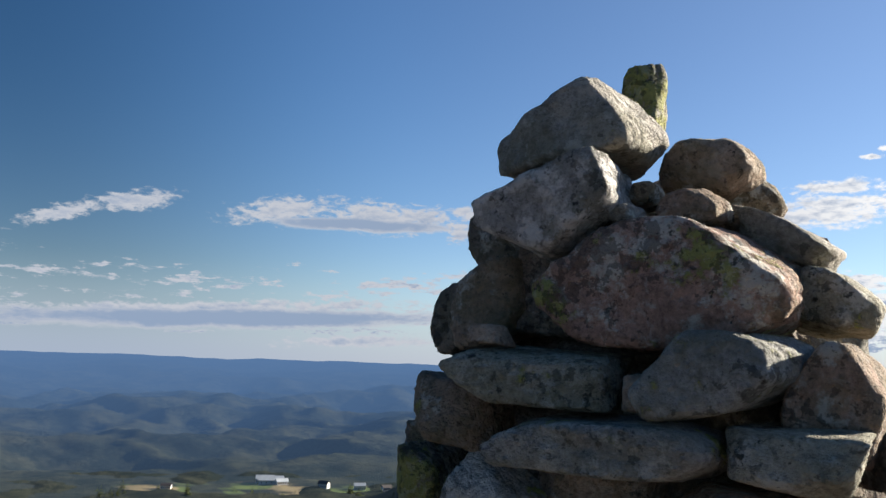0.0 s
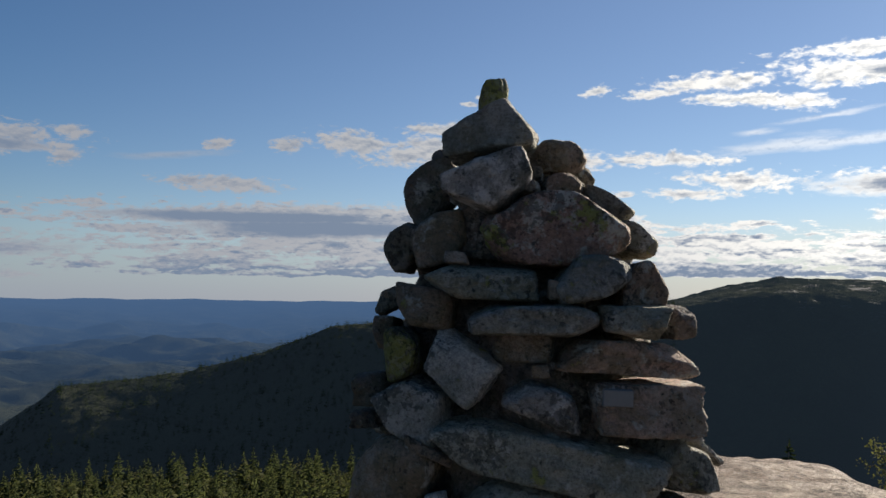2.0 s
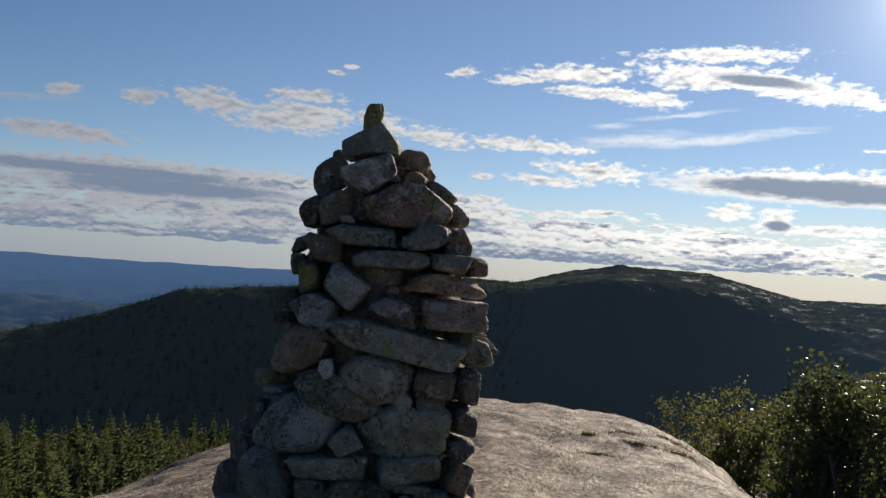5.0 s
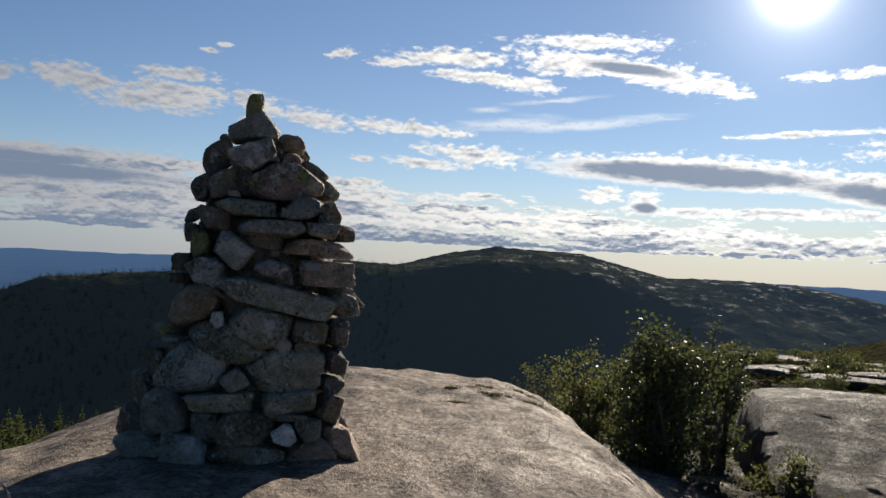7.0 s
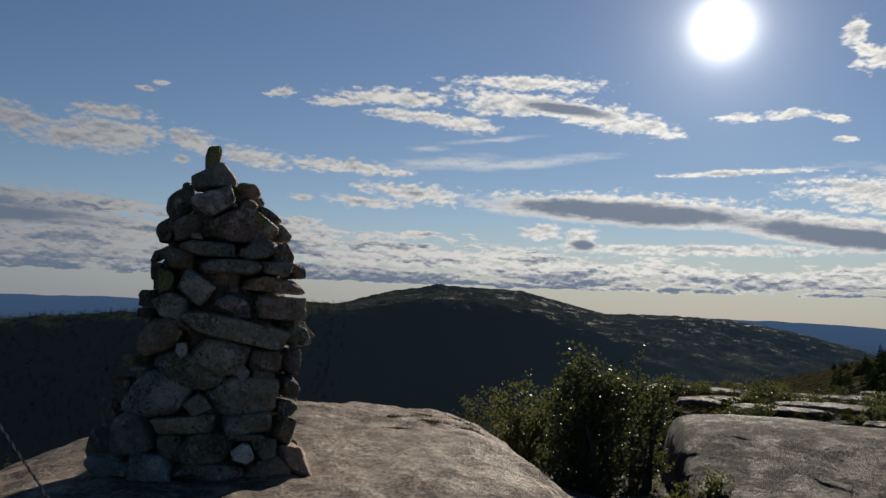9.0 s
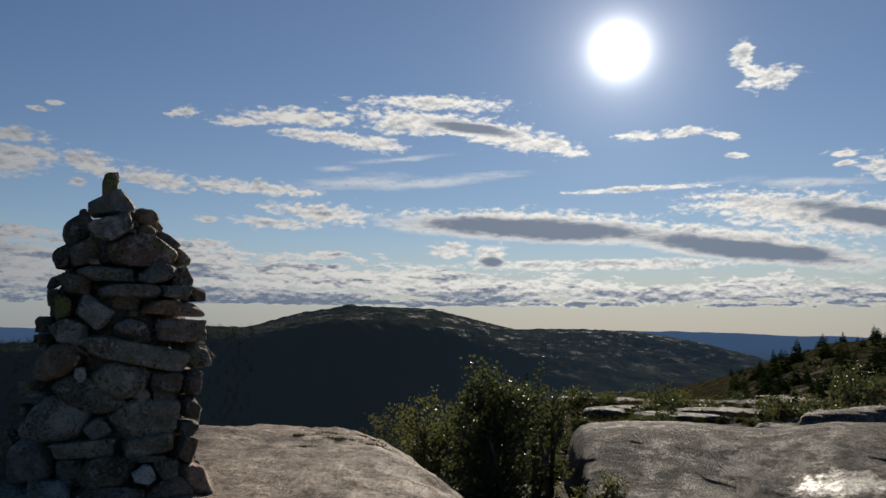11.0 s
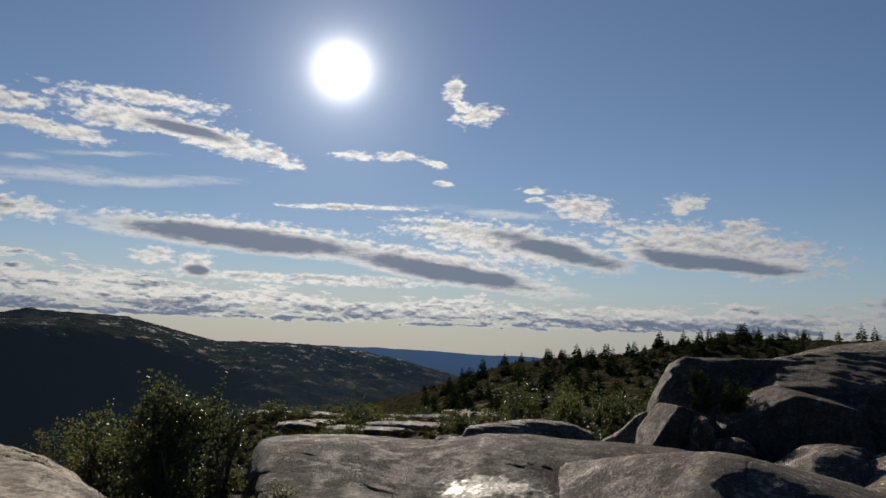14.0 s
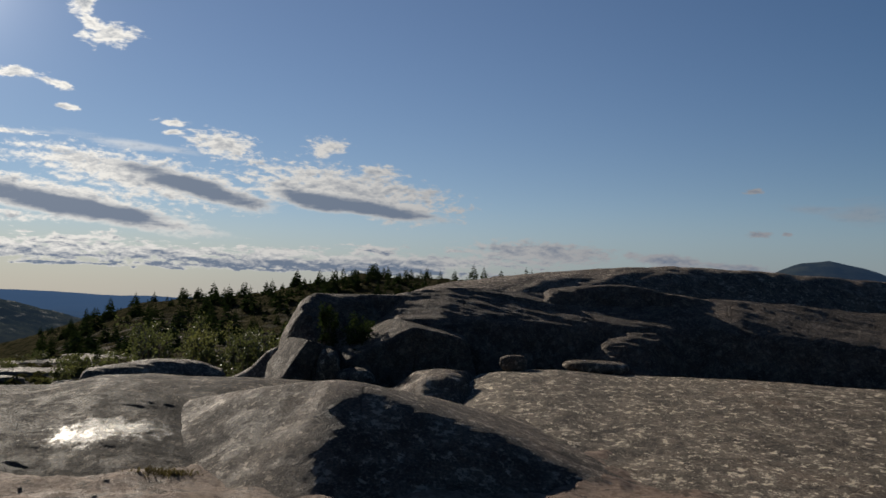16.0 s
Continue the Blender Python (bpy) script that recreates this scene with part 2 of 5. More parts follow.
wt.links.new(whole, back.inputs[0])
back.inputs[1].default_value = SKY
wt.links.new(back.outputs[0], wt.nodes.new("ShaderNodeOutputWorld").inputs[0])

sun = new("sun", bpy.data.lights.new("sun", "SUN"))
sun.data.energy, sun.data.angle, sun.data.color = 5.6, radians(0.53), (1.0, 0.90, 0.76)
sun.matrix_world = look(tuple(100 * c for c in sun_way), (0, 0, 0))

# ---- materials ----


def material(name):
    m = bpy.data.materials.new(name)
    m.use_nodes = True
    t = m.node_tree
    return m, t, t.nodes["Principled BSDF"]


def relief(tree, shader, height, strength, distance):
    n = tree.nodes.new("ShaderNodeBump")
    n.inputs["Strength"].default_value, n.inputs["Distance"].default_value = strength, distance
    plug(tree, height, n.inputs["Height"])
    tree.links.new(n.outputs[0], shader.inputs["Normal"])


def object_place(tree):
    """Coordinates in the object, shifted for each object by its own random number."""
    c = tree.nodes.new("ShaderNodeTexCoord").outputs["Object"]
    r = tree.nodes.new("ShaderNodeObjectInfo").outputs["Random"]
    return c, r


def stone_material(name, base, other, pale=0.35, green=0.25, black=0.2, bloom=(0.44, 0.45, 0.44)):
    m, t, s = material(name)
    c, r = object_place(t)
    off = t.nodes.new("ShaderNodeCombineXYZ")
    for k, f in enumerate((37.0, 19.0, 53.0)):
        plug(t, calc(t, "MULTIPLY", r, f), off.inputs[k])
    p = vec(t, "ADD", c, off.outputs[0])
    big = grain(t, p, 5.0, 5, 0.6)
    mid = grain(t, p, 22.0, 6, 0.65)
    speck = grain(t, p, 95.0, 4, 0.75)
    col = mix(t, step(t, big, 0.35, 0.65), rgb(*base), rgb(*other))
    col = mix(t, calc(t, "MULTIPLY", step(t, mid, 0.50, 0.64), 0.4), col, rgb(base[0] * 0.3, base[1] * 0.3, base[2] * 0.3))
    col = mix(t, calc(t, "MULTIPLY", step(t, speck, 0.50, 0.62), 0.4), col, rgb(base[0] * 0.22, base[1] * 0.22, base[2] * 0.24))
    col = mix(t, calc(t, "MULTIPLY", step(t, speck, 0.48, 0.36), 0.35), col, rgb(base[0] * 1.9, base[1] * 1.86, base[2] * 1.8))
    algae = step(t, calc(t, "ADD", grain(t, vec(t, "ADD", p, (8, 3, 6)), 3.2, 7, 0.7), calc(t, "MULTIPLY", mid, 0.25)), 0.54, 0.72)
    col = mix(t, calc(t, "MULTIPLY", algae, 0.5), col, mix(t, mid, rgb(0.04, 0.046, 0.027), rgb(0.16, 0.165, 0.10)))
    # pale crusts, black spots and yellow-green map lichen
    crust = calc(t, "MULTIPLY", step(t, calc(t, "ADD", grain(t, vec(t, "ADD", p, (3, 7, 1)), 9.0, 6, 0.7), calc(t, "MULTIPLY", mid, 0.35)), 0.78 - 0.2 * pale, 0.88 - 0.2 * pale), 0.8)
    col = mix(t, crust, col, rgb(*bloom))
    spot = step(t, calc(t, "ADD", grain(t, vec(t, "ADD", p, (11, 2, 5)), 26.0, 6, 0.7), calc(t, "MULTIPLY", big, 0.3)), 0.86 - 0.22 * black, 0.92 - 0.22 * black)
    col = mix(t, calc(t, "MULTIPLY", spot, 0.85), col, rgb(0.018, 0.018, 0.016))
    moss = step(t, calc(t, "ADD", grain(t, vec(t, "ADD", p, (5, 9, 14)), 9.0, 6, 0.72), calc(t, "MULTIPLY", mid, 0.5)), 0.98 - 0.28 * green, 1.06 - 0.28 * green)
    col = mix(t, calc(t, "MULTIPLY", moss, 0.9), col, mix(t, mid, rgb(0.15, 0.165, 0.05), rgb(0.34, 0.36, 0.12)))
    flake = step(t, calc(t, "ADD", grain(t, vec(t, "ADD", p, (21, 4, 9)), 34.0, 5, 0.7, 0.6), calc(t, "MULTIPLY", calc(t, "SUBTRACT", big, 0.5), 0.5)), 0.54, 0.60)
    col = mix(t, calc(t, "MULTIPLY", flake, 0.10 + 0.35 * pale), col, rgb(*bloom))
    rot = step(t, calc(t, "ADD", grain(t, vec(t, "ADD", p, (2, 17, 8)), 48.0, 4, 0.65), calc(t, "MULTIPLY", calc(t, "SUBTRACT", grain(t, vec(t, "ADD", p, (6, 1, 3)), 4.0, 3, 0.6), 0.5), 0.9)), 0.63 - 0.1 * black, 0.66 - 0.1 * black)
    col = mix(t, calc(t, "MULTIPLY", rot, 0.55), col, rgb(0.016, 0.017, 0.015))
    hue = t.nodes.new("ShaderNodeHueSaturation")
    plug(t, calc(t, "ADD", 1.32, calc(t, "MULTIPLY", r, 0.5)), hue.inputs["Value"])
    plug(t, mix(t, 1.0, col, rgb(0.96, 0.92, 0.85), "MULTIPLY"), hue.inputs["Color"])
    t.links.new(hue.outputs[0], s.inputs["Base Color"])
    s.inputs["Roughness"].default_value = 0.86
    s.inputs["Specular IOR Level"].default_value = 0.25
    h = calc(t, "ADD", calc(t, "MULTIPLY", mid, 0.7), calc(t, "ADD", calc(t, "MULTIPLY", speck, 0.16), calc(t, "MULTIPLY", moss, 0.12)))
    relief(t, s, h, 1.0, 0.085)
    return m


GREY = stone_material("grey_stone", (0.240, 0.236, 0.226), (0.335, 0.322, 0.305), 0.25, 0.1, 0.25)
BLUE = stone_material("bluish_stone", (0.250, 0.262, 0.275), (0.366, 0.370, 0.375), 0.35, 0.55, 0.3)
QUARTZ = stone_material("veined_stone", (0.200, 0.205, 0.212), (0.32, 0.315, 0.32), 0.55, 0.1, 0.35, (0.58, 0.58, 0.60))
BROWN = stone_material("brown_stone", (0.232, 0.177, 0.140), (0.305, 0.250, 0.213), 0.2, 0.22, 0.35)
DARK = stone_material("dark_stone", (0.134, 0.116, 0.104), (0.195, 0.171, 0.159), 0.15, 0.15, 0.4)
RED = stone_material("reddish_stone", (0.25, 0.165, 0.14), (0.33, 0.23, 0.195), 0.4, 0.6, 0.45)
PINK = stone_material("pink_granite", (0.33, 0.235, 0.195), (0.43, 0.33, 0.28), 0.35, 0.2, 0.4)
LICHEN = stone_material("lichened_stone", (0.244, 0.244, 0.207), (0.329, 0.311, 0.268), 0.4, 0.42, 0.5)
YELLOW = stone_material("mossy_stone", (0.207, 0.200, 0.155), (0.268, 0.256, 0.2), 0.4, 0.95, 0.4)
PALE = stone_material("pale_stone", (0.34, 0.345, 0.35), (0.47, 0.47, 0.47), 0.4, 0.3, 0.45)
WHITE = stone_material("white_stone", (0.620, 0.620, 0.620), (0.620, 0.620, 0.620), 0.4, 0.0, 0.1)


def granite_material(name, tint=(1, 1, 1), joints=1.0, puddle=None, crusted=0.62, stained=0.5, light=1.0):
    """Bare bedrock: grey-pink granite, pitted and grainy, with dark streaks, lichen crust and open joints; puddle: a damp place (x, y, half sizes)."""
    m, t, s = material(name)
    c = t.nodes.new("ShaderNodeTexCoord").outputs["Object"]
    big = grain(t, c, 0.45, 5, 0.6)
    mid = grain(t, c, 2.6, 7, 0.68, 0.3)
    small = grain(t, c, 11.0, 6, 0.72)
    speck = grain(t, c, 90.0, 3, 0.75)
    grit = grain(t, c, 30.0, 4, 0.8)
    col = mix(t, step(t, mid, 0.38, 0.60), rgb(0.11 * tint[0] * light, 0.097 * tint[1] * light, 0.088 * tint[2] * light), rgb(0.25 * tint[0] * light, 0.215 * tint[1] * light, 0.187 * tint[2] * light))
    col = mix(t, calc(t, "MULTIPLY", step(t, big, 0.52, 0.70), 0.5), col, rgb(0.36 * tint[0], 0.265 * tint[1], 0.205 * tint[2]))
    col = mix(t, calc(t, "MULTIPLY", step(t, small, 0.50, 0.64), 0.55), col, rgb(0.07, 0.063, 0.058))
    col = mix(t, calc(t, "MULTIPLY", step(t, small, 0.45, 0.34), 0.7), col, rgb(0.55 * tint[0], 0.51 * tint[1], 0.46 * tint[2]))
    col = mix(t, calc(t, "MULTIPLY", step(t, speck, 0.52, 0.64), 0.55), col, rgb(0.04, 0.04, 0.04))
    col = mix(t, calc(t, "MULTIPLY", step(t, grit, 0.52, 0.60), 0.6), col, rgb(0.045, 0.042, 0.039))
    col = mix(t, calc(t, "MULTIPLY", step(t, grit, 0.46, 0.38), 0.5), col, rgb(0.52 * tint[0], 0.49 * tint[1], 0.45 * tint[2]))
    crust = step(t, calc(t, "ADD", grain(t, vec(t, "ADD", c, (4, 8, 2)), 9.0, 6, 0.72), calc(t, "ADD", calc(t, "MULTIPLY", mid, 0.35), calc(t, "MULTIPLY", grain(t, c, 4.5, 4, 0.6), 0.35))), 0.90, 0.98)
    col = mix(t, calc(t, "MULTIPLY", crust, crusted), col, rgb(0.85 * tint[0], 0.78 * tint[1], 0.68 * tint[2]))
    stain = step(t, grain(t, vec(t, "ADD", c, (9, 1, 6)), 1.3, 10, 0.80), 0.55, 0.66)
    col = mix(t, calc(t, "MULTIPLY", stain, stained), col, rgb(0.045, 0.042, 0.04))
    crack = t.nodes.new("ShaderNodeTexVoronoi")
    crack.feature = "DISTANCE_TO_EDGE"
    crack.inputs["Scale"].default_value = 0.26
    plug(t, vec(t, "ADD", c, vec(t, "MULTIPLY", grain(t, c, 0.5, 3, 0.5, color=True), (0.9, 0.9, 0.9))), crack.inputs["Vector"])
    gap = step(t, crack.outputs["Distance"], 0.006, 0.002)
    gap = calc(t, "MULTIPLY", gap, calc(t, "MULTIPLY", step(t, big, 0.54, 0.60), joints))
    col = mix(t, calc(t, "MULTIPLY", gap, 0.8), col, rgb(0.03, 0.028, 0.022))
    smoothness = step(t, calc(t, "ADD", mid, calc(t, "MULTIPLY", big, 0.5)), 0.70, 0.85, 0.88, 0.72)
    t.links.new(col, s.inputs["Base Color"])
    s.inputs["Specular IOR Level"].default_value = 0.1
    h = calc(t, "ADD", calc(t, "MULTIPLY", mid, 0.22), calc(t, "ADD", calc(t, "MULTIPLY", small, 0.34), calc(t, "ADD", calc(t, "MULTIPLY", grit, 0.20), calc(t, "MULTIPLY", speck, 0.03))))
    if puddle:
        n = node(t, "ShaderNodeMapping", kind="TEXTURE")
        t.links.new(c, n.inputs[0])
        n.inputs[1].default_value, n.inputs[3].default_value = (puddle[0], puddle[1], -1.0), (puddle[2], puddle[3], 2.0)
        damp = step(t, calc(t, "ADD", vec(t, "LENGTH", n.outputs[0]), calc(t, "MULTIPLY", calc(t, "SUBTRACT", grain(t, c, 3.5, 9, 0.82), 0.5), 4.5)), 1.0, 0.6)
        smoothness = calc(t, "SUBTRACT", smoothness, calc(t, "MULTIPLY", damp, 0.26), clamp=True)
        plug(t, calc(t, "ADD", 0.07, calc(t, "MULTIPLY", damp, 0.2)), s.inputs["Specular IOR Level"])
    plug(t, smoothness, s.inputs["Roughness"])
    relief(t, s, calc(t, "SUBTRACT", h, calc(t, "MULTIPLY", gap, 0.25)), 1.0, 0.34)
    return m


GRANITE = granite_material("granite", (0.84, 0.76, 0.68), 0.6)
# the whole slab has a darker tint; only the puddle ellipse is damp
SLAB_DARK = granite_material("dark_slab_granite", (0.34, 0.285, 0.235), 0.5, (-2.05, -0.35, 0.42, 0.85))
# darker copy of the granite: the outcrop's shade put into its colour
DARK_GRANITE = granite_material("darkened_granite", (0.66, 0.60, 0.55), 0.5, crusted=0.25, stained=0.6)
PALE_GRANITE = granite_material("crusted_granite", (0.95, 0.89, 0.78), 0.4, crusted=1.0, stained=0.7, light=1.2)


def foliage_material(name, a, b, through_light=0.35, gloss=0.05, rough=0.7):
    m, t, s = material(name)
    isl = t.nodes.new("ShaderNodeNewGeometry").outputs["Random Per Island"]
    col = mix(t, isl, rgb(*a), rgb(*b))
    t.links.new(col, s.inputs["Base Color"])
    s.inputs["Roughness"].default_value = rough
    s.inputs["Specular IOR Level"].default_value = gloss
    tr = t.nodes.new("ShaderNodeBsdfTranslucent")
    t.links.new(mix(t, 0.5, col, rgb(b[0] * 1.6, b[1] * 1.7, b[2])), tr.inputs[0])
    mx = t.nodes.new("ShaderNodeMixShader")
    mx.inputs[0].default_value = through_light
    t.links.new(s.outputs[0], mx.inputs[1])
    t.links.new(tr.outputs[0], mx.inputs[2])
    t.links.new(mx.outputs[0], t.nodes["Material Output"].inputs[0])
    return m


LEAF = foliage_material("birch_leaf", (0.045, 0.054, 0.026), (0.105, 0.114, 0.05), 0.25, 0.08, 0.5)
SHRUB = foliage_material("shrub_leaf", (0.065, 0.07, 0.03), (0.13, 0.13, 0.055), 0.3, 0.04, 0.6)
NEEDLE = foliage_material("spruce_needle", (0.032, 0.046, 0.026), (0.10, 0.112, 0.05), 0.42, 0.0, 1.0)
PINE = foliage_material("pine_needle", (0.02, 0.034, 0.014), (0.045, 0.062, 0.022), 0.15, 0.0, 1.0)
SCRUB = foliage_material("heath", (0.035, 0.036, 0.015), (0.10, 0.092, 0.04), 0.3, 0.0, 1.0)
HEATHER = foliage_material("heather", (0.09, 0.06, 0.035), (0.15, 0.12, 0.06), 0.2)
BARK, bt, bs = material("bark")
bcol = mix(bt, grain(bt, bt.nodes.new("ShaderNodeTexCoord").outputs["Object"], 14.0, 5, 0.6), rgb(0.05, 0.04, 0.032), rgb(0.16, 0.13, 0.11))
bt.links.new(bcol, bs.inputs["Base Color"])
bs.inputs["Roughness"].default_value = 0.9


def plain_material(name, a, b, scale, rough, metal=0.0):
    m, t, s = material(name)
    t.links.new(mix(t, grain(t, t.nodes.new("ShaderNodeTexCoord").outputs["Object"], scale, 5, 0.6), rgb(*a), rgb(*b)), s.inputs["Base Color"])
    s.inputs["Roughness"].default_value, s.inputs["Metallic"].default_value = rough, metal
    return m


STEEL = plain_material("steel", (0.35, 0.35, 0.36), (0.6, 0.6, 0.6), 60.0, 0.35, 1.0)
PLATE = plain_material("worn_plate", (0.16, 0.165, 0.17), (0.26, 0.265, 0.27), 30.0, 0.6, 0.3)
PLASTER = plain_material("white_boards", (0.45, 0.45, 0.44), (0.65, 0.65, 0.63), 0.8, 0.8)
SHEET = plain_material("roof_sheet", (0.32, 0.36, 0.40), (0.5, 0.54, 0.57), 0.4, 0.5)
TILE = plain_material("roof_tile", (0.05, 0.045, 0.045), (0.11, 0.10, 0.10), 1.5, 0.8)


def zone(tree, name):
    n = tree.nodes.new("ShaderNodeAttribute")
    n.attribute_name = name
    return n.outputs["Fac"]


# the ground: bare granite near by, heath and forest floor away from it
GROUND = granite_material("ground_rock", (1.0, 0.90, 0.81), joints=0.0, crusted=0.35, stained=0.25, light=1.95)
gt = GROUND.node_tree
gs = gt.nodes["Principled BSDF"]
rock_col = gs.inputs["Base Color"].links[0].from_socket
gc = gt.nodes.new("ShaderNodeTexCoord").outputs["Object"]
g1, g2 = grain(gt, gc, 0.05, 6, 0.65), grain(gt, gc, 0.6, 5, 0.6)
veg = mix(gt, step(gt, g2, 0.35, 0.65), rgb(0.02, 0.021, 0.011), rgb(0.062, 0.054, 0.03))
bare = calc(gt, "MULTIPLY", step(gt, grain(gt, gc, 0.16, 8, 0.72), 0.50, 0.58), zone(gt, "bare"))
veg = mix(gt, bare, veg, mix(gt, g1, rgb(0.13, 0.118, 0.108), rgb(0.27, 0.245, 0.22)))
g3 = grain(gt, gc, 9.0, 7, 0.75)
sand = mix(gt, step(gt, g3, 0.35, 0.65), rgb(0.17, 0.115, 0.085), rgb(0.36, 0.265, 0.205))
sand = mix(gt, calc(gt, "MULTIPLY", step(gt, grain(gt, gc, 3.0, 8, 0.75), 0.53, 0.60), 0.75), sand, rgb(0.055, 0.047, 0.038))
gt.links.new(mix(gt, zone(gt, "forest"), mix(gt, zone(gt, "sand"), rock_col, sand), veg), gs.inputs["Base Color"])
plug(gt, calc(gt, "MULTIPLY", calc(gt, "SUBTRACT", 1.0, zone(gt, "forest")), 0.12), gs.inputs["Specular IOR Level"])
g_bump = next(n for n in gt.nodes if n.bl_idname == "ShaderNodeBump")
rock_height = g_bump.inputs["Height"].links[0].from_socket
rolling = calc(gt, "ADD", calc(gt, "MULTIPLY", grain(gt, gc, 0.11, 7, 0.7), 6.0), calc(gt, "MULTIPLY", g2, 1.0))
gt.links.new(calc(gt, "ADD", rock_height, calc(gt, "MULTIPLY", zone(gt, "forest"), rolling)), g_bump.inputs["Height"])

# the far country: woods, fields and hills behind all else, blued by painted haze
FAR, ft, fs = material("far_country")
fc = ft.nodes.new("ShaderNodeTexCoord").outputs["Object"]
wood = mix(ft, step(ft, grain(ft, fc, 0.010, 8, 0.65), 0.38, 0.62), rgb(0.018, 0.023, 0.017), rgb(0.048, 0.050, 0.030))
field = mix(ft, step(ft, grain(ft, vec(ft, "MULTIPLY", fc, (1, 1, 0)), 0.012, 1, 0.3), 0.45, 0.5), rgb(0.34, 0.27, 0.14), rgb(0.14, 0.18, 0.05))
crag = calc(ft, "MULTIPLY", step(ft, grain(ft, vec(ft, "MULTIPLY", fc, (1, 1, 3)), 0.05, 9, 0.78), 0.55, 0.63), zone(ft, "bare"))
wood = mix(ft, crag, wood, rgb(0.085, 0.078, 0.072))
ft.links.new(mix(ft, zone(ft, "field"), wood, field), fs.inputs["Base Color"])
plug(ft, calc(ft, "SUBTRACT", 1.0, calc(ft, "MULTIPLY", crag, 0.5)), fs.inputs["Roughness"])
plug(ft, calc(ft, "MULTIPLY", crag, 0.25), fs.inputs["Specular IOR Level"])
relief(ft, fs, grain(ft, fc, 0.05, 8, 0.75), 0.9, 10.0)
# aerial haze as plain emission, mixed over the land by a weight per vertex
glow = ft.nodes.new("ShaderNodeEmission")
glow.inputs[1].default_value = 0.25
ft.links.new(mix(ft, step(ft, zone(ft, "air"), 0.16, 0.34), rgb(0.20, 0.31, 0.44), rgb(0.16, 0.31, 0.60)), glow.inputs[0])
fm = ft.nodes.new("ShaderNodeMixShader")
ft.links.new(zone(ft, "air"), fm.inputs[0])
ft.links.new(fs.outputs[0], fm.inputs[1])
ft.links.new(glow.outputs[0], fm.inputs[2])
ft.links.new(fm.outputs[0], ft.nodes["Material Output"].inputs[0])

# ---- the land ----


def smooth(x, a, b):
    k = np.clip((x - a) / (b - a), 0, 1)
    return k * k * (3 - 2 * k)


def waves(x, y, scale, octaves=5, seed=0.0, rough=0.5):
    """Smooth fractal noise about zero for arrays, from crossed sines of odd periods."""
    out, amp, f = np.zeros_like(x), 1.0, 1.0 / scale
    for k in range(octaves):
        a = seed + 1.7 * k
        c, s = math.cos(a * 2.3), math.sin(a * 2.3)
        u, v = (c * x - s * y) * f * 6.28, (s * x + c * y) * f * 6.28
        out += amp * (np.sin(u + 1.3 * np.sin(v * 0.73 + a)) * np.sin(v * 1.13 + 1.1 * np.sin(u * 0.61 - a)))
        amp, f = amp * rough, f * 2.03
    return out


def noise(x, y, scale, octaves=4, seed=0, rough=0.55):
    """Lattice noise about zero for arrays, with no visible period."""
    out, amp, f = np.zeros_like(x), 1.0, 1.0 / scale
    for k in range(octaves):
        u, v = x * f + 31.7 * (seed + k), y * f - 17.3 * (seed + k)
        iu, iv = np.floor(u), np.floor(v)
        fu, fv = u - iu, v - iv
        su, sv = fu * fu * (3 - 2 * fu), fv * fv * (3 - 2 * fv)
        def corner(a, b):
            h = np.sin((iu + a) * 127.1 + (iv + b) * 311.7 + seed * 3.1 + k) * 43758.5453
            return h - np.floor(h) - 0.5
        top = corner(0, 0) * (1 - su) + corner(1, 0) * su
        low = corner(0, 1) * (1 - su) + corner(1, 1) * su
        out += amp * (top * (1 - sv) + low * sv)
        amp, f = amp * rough, f * 2.1
    return out


def near_land(x, y):
    s, n = 0.7 * x + 0.714 * y, 0.714 * x - 0.7 * y
    z = 0.08 - 0.0095 * np.minimum(s * s, 300.0)
    side = 0.5 * np.maximum(n - 1.9, 0) ** 2 + 0.03 * np.maximum(n - 0.3, 0) ** 2
    z -= 1.05 * np.tanh(side / 1.05)
    left = np.maximum(-n, 0)
    z -= 0.125 * left**2 / (1 + 0.02 * left**2) + 0.25 * np.maximum(left - 5, 0)
    z += 0.05 * waves(x, y, 5.0, 5, 0.4, 0.55) * smooth(np.hypot(x, y), 0.8, 3.0)
    z += 0.015 * waves(x, y, 0.9, 3, 2.0, 0.55) + 0.05 * noise(x, y, 0.7, 3, 6, 0.6) * smooth(np.hypot(x, y), 0.9, 2.0)
    return z


def crest(right_deg, table, eye=EYE[2]):
    xs, ys = zip(*table)
    return np.interp(right_deg, xs, ys)


KNOLL = ((-6, -12), (-2, -8.6), (0, -7), (1.4, -5.75), (9, -5.0), (14.5, -3.5), (18.8, -1.8), (25.4, -1.2), (33, -0.6), (38, -0.35), (43, -0.5), (50, -0.6), (58, -1.2), (66, -3), (72, -8), (80, -25))
HILL = ((14, -20), (26, -3), (36.5, 0.2), (41.5, 0.05), (43, 0.45), (45.5, 1.1), (48.4, 1.6), (51, 1.5), (54.3, 1.35), (57, 0.7), (60, 0.0), (64, 0.08), (68, -0.08), (72, -0.75), (75.6, -1.65), (80, -3), (88, -5), (100, -20))
RIDGE = ((58, -25), (66, -6), (72.6, -3.7), (77, -1.9), (80.3, -0.75), (86.5, -0.1), (91.8, 0.95), (94.4, 1.5), (98.6, 1.35), (103, 1.3), (112, 1.2), (128, 1.0), (150, 0.5), (180, -3))
FLOOR_LEFT = ((0, 0), (30, -8), (60, -20), (100, -31), (130, -36.5), (180, -42.5), (240, -49.5), (300, -68), (400, -98), (600, -140), (1000, -172), (1500, -172))
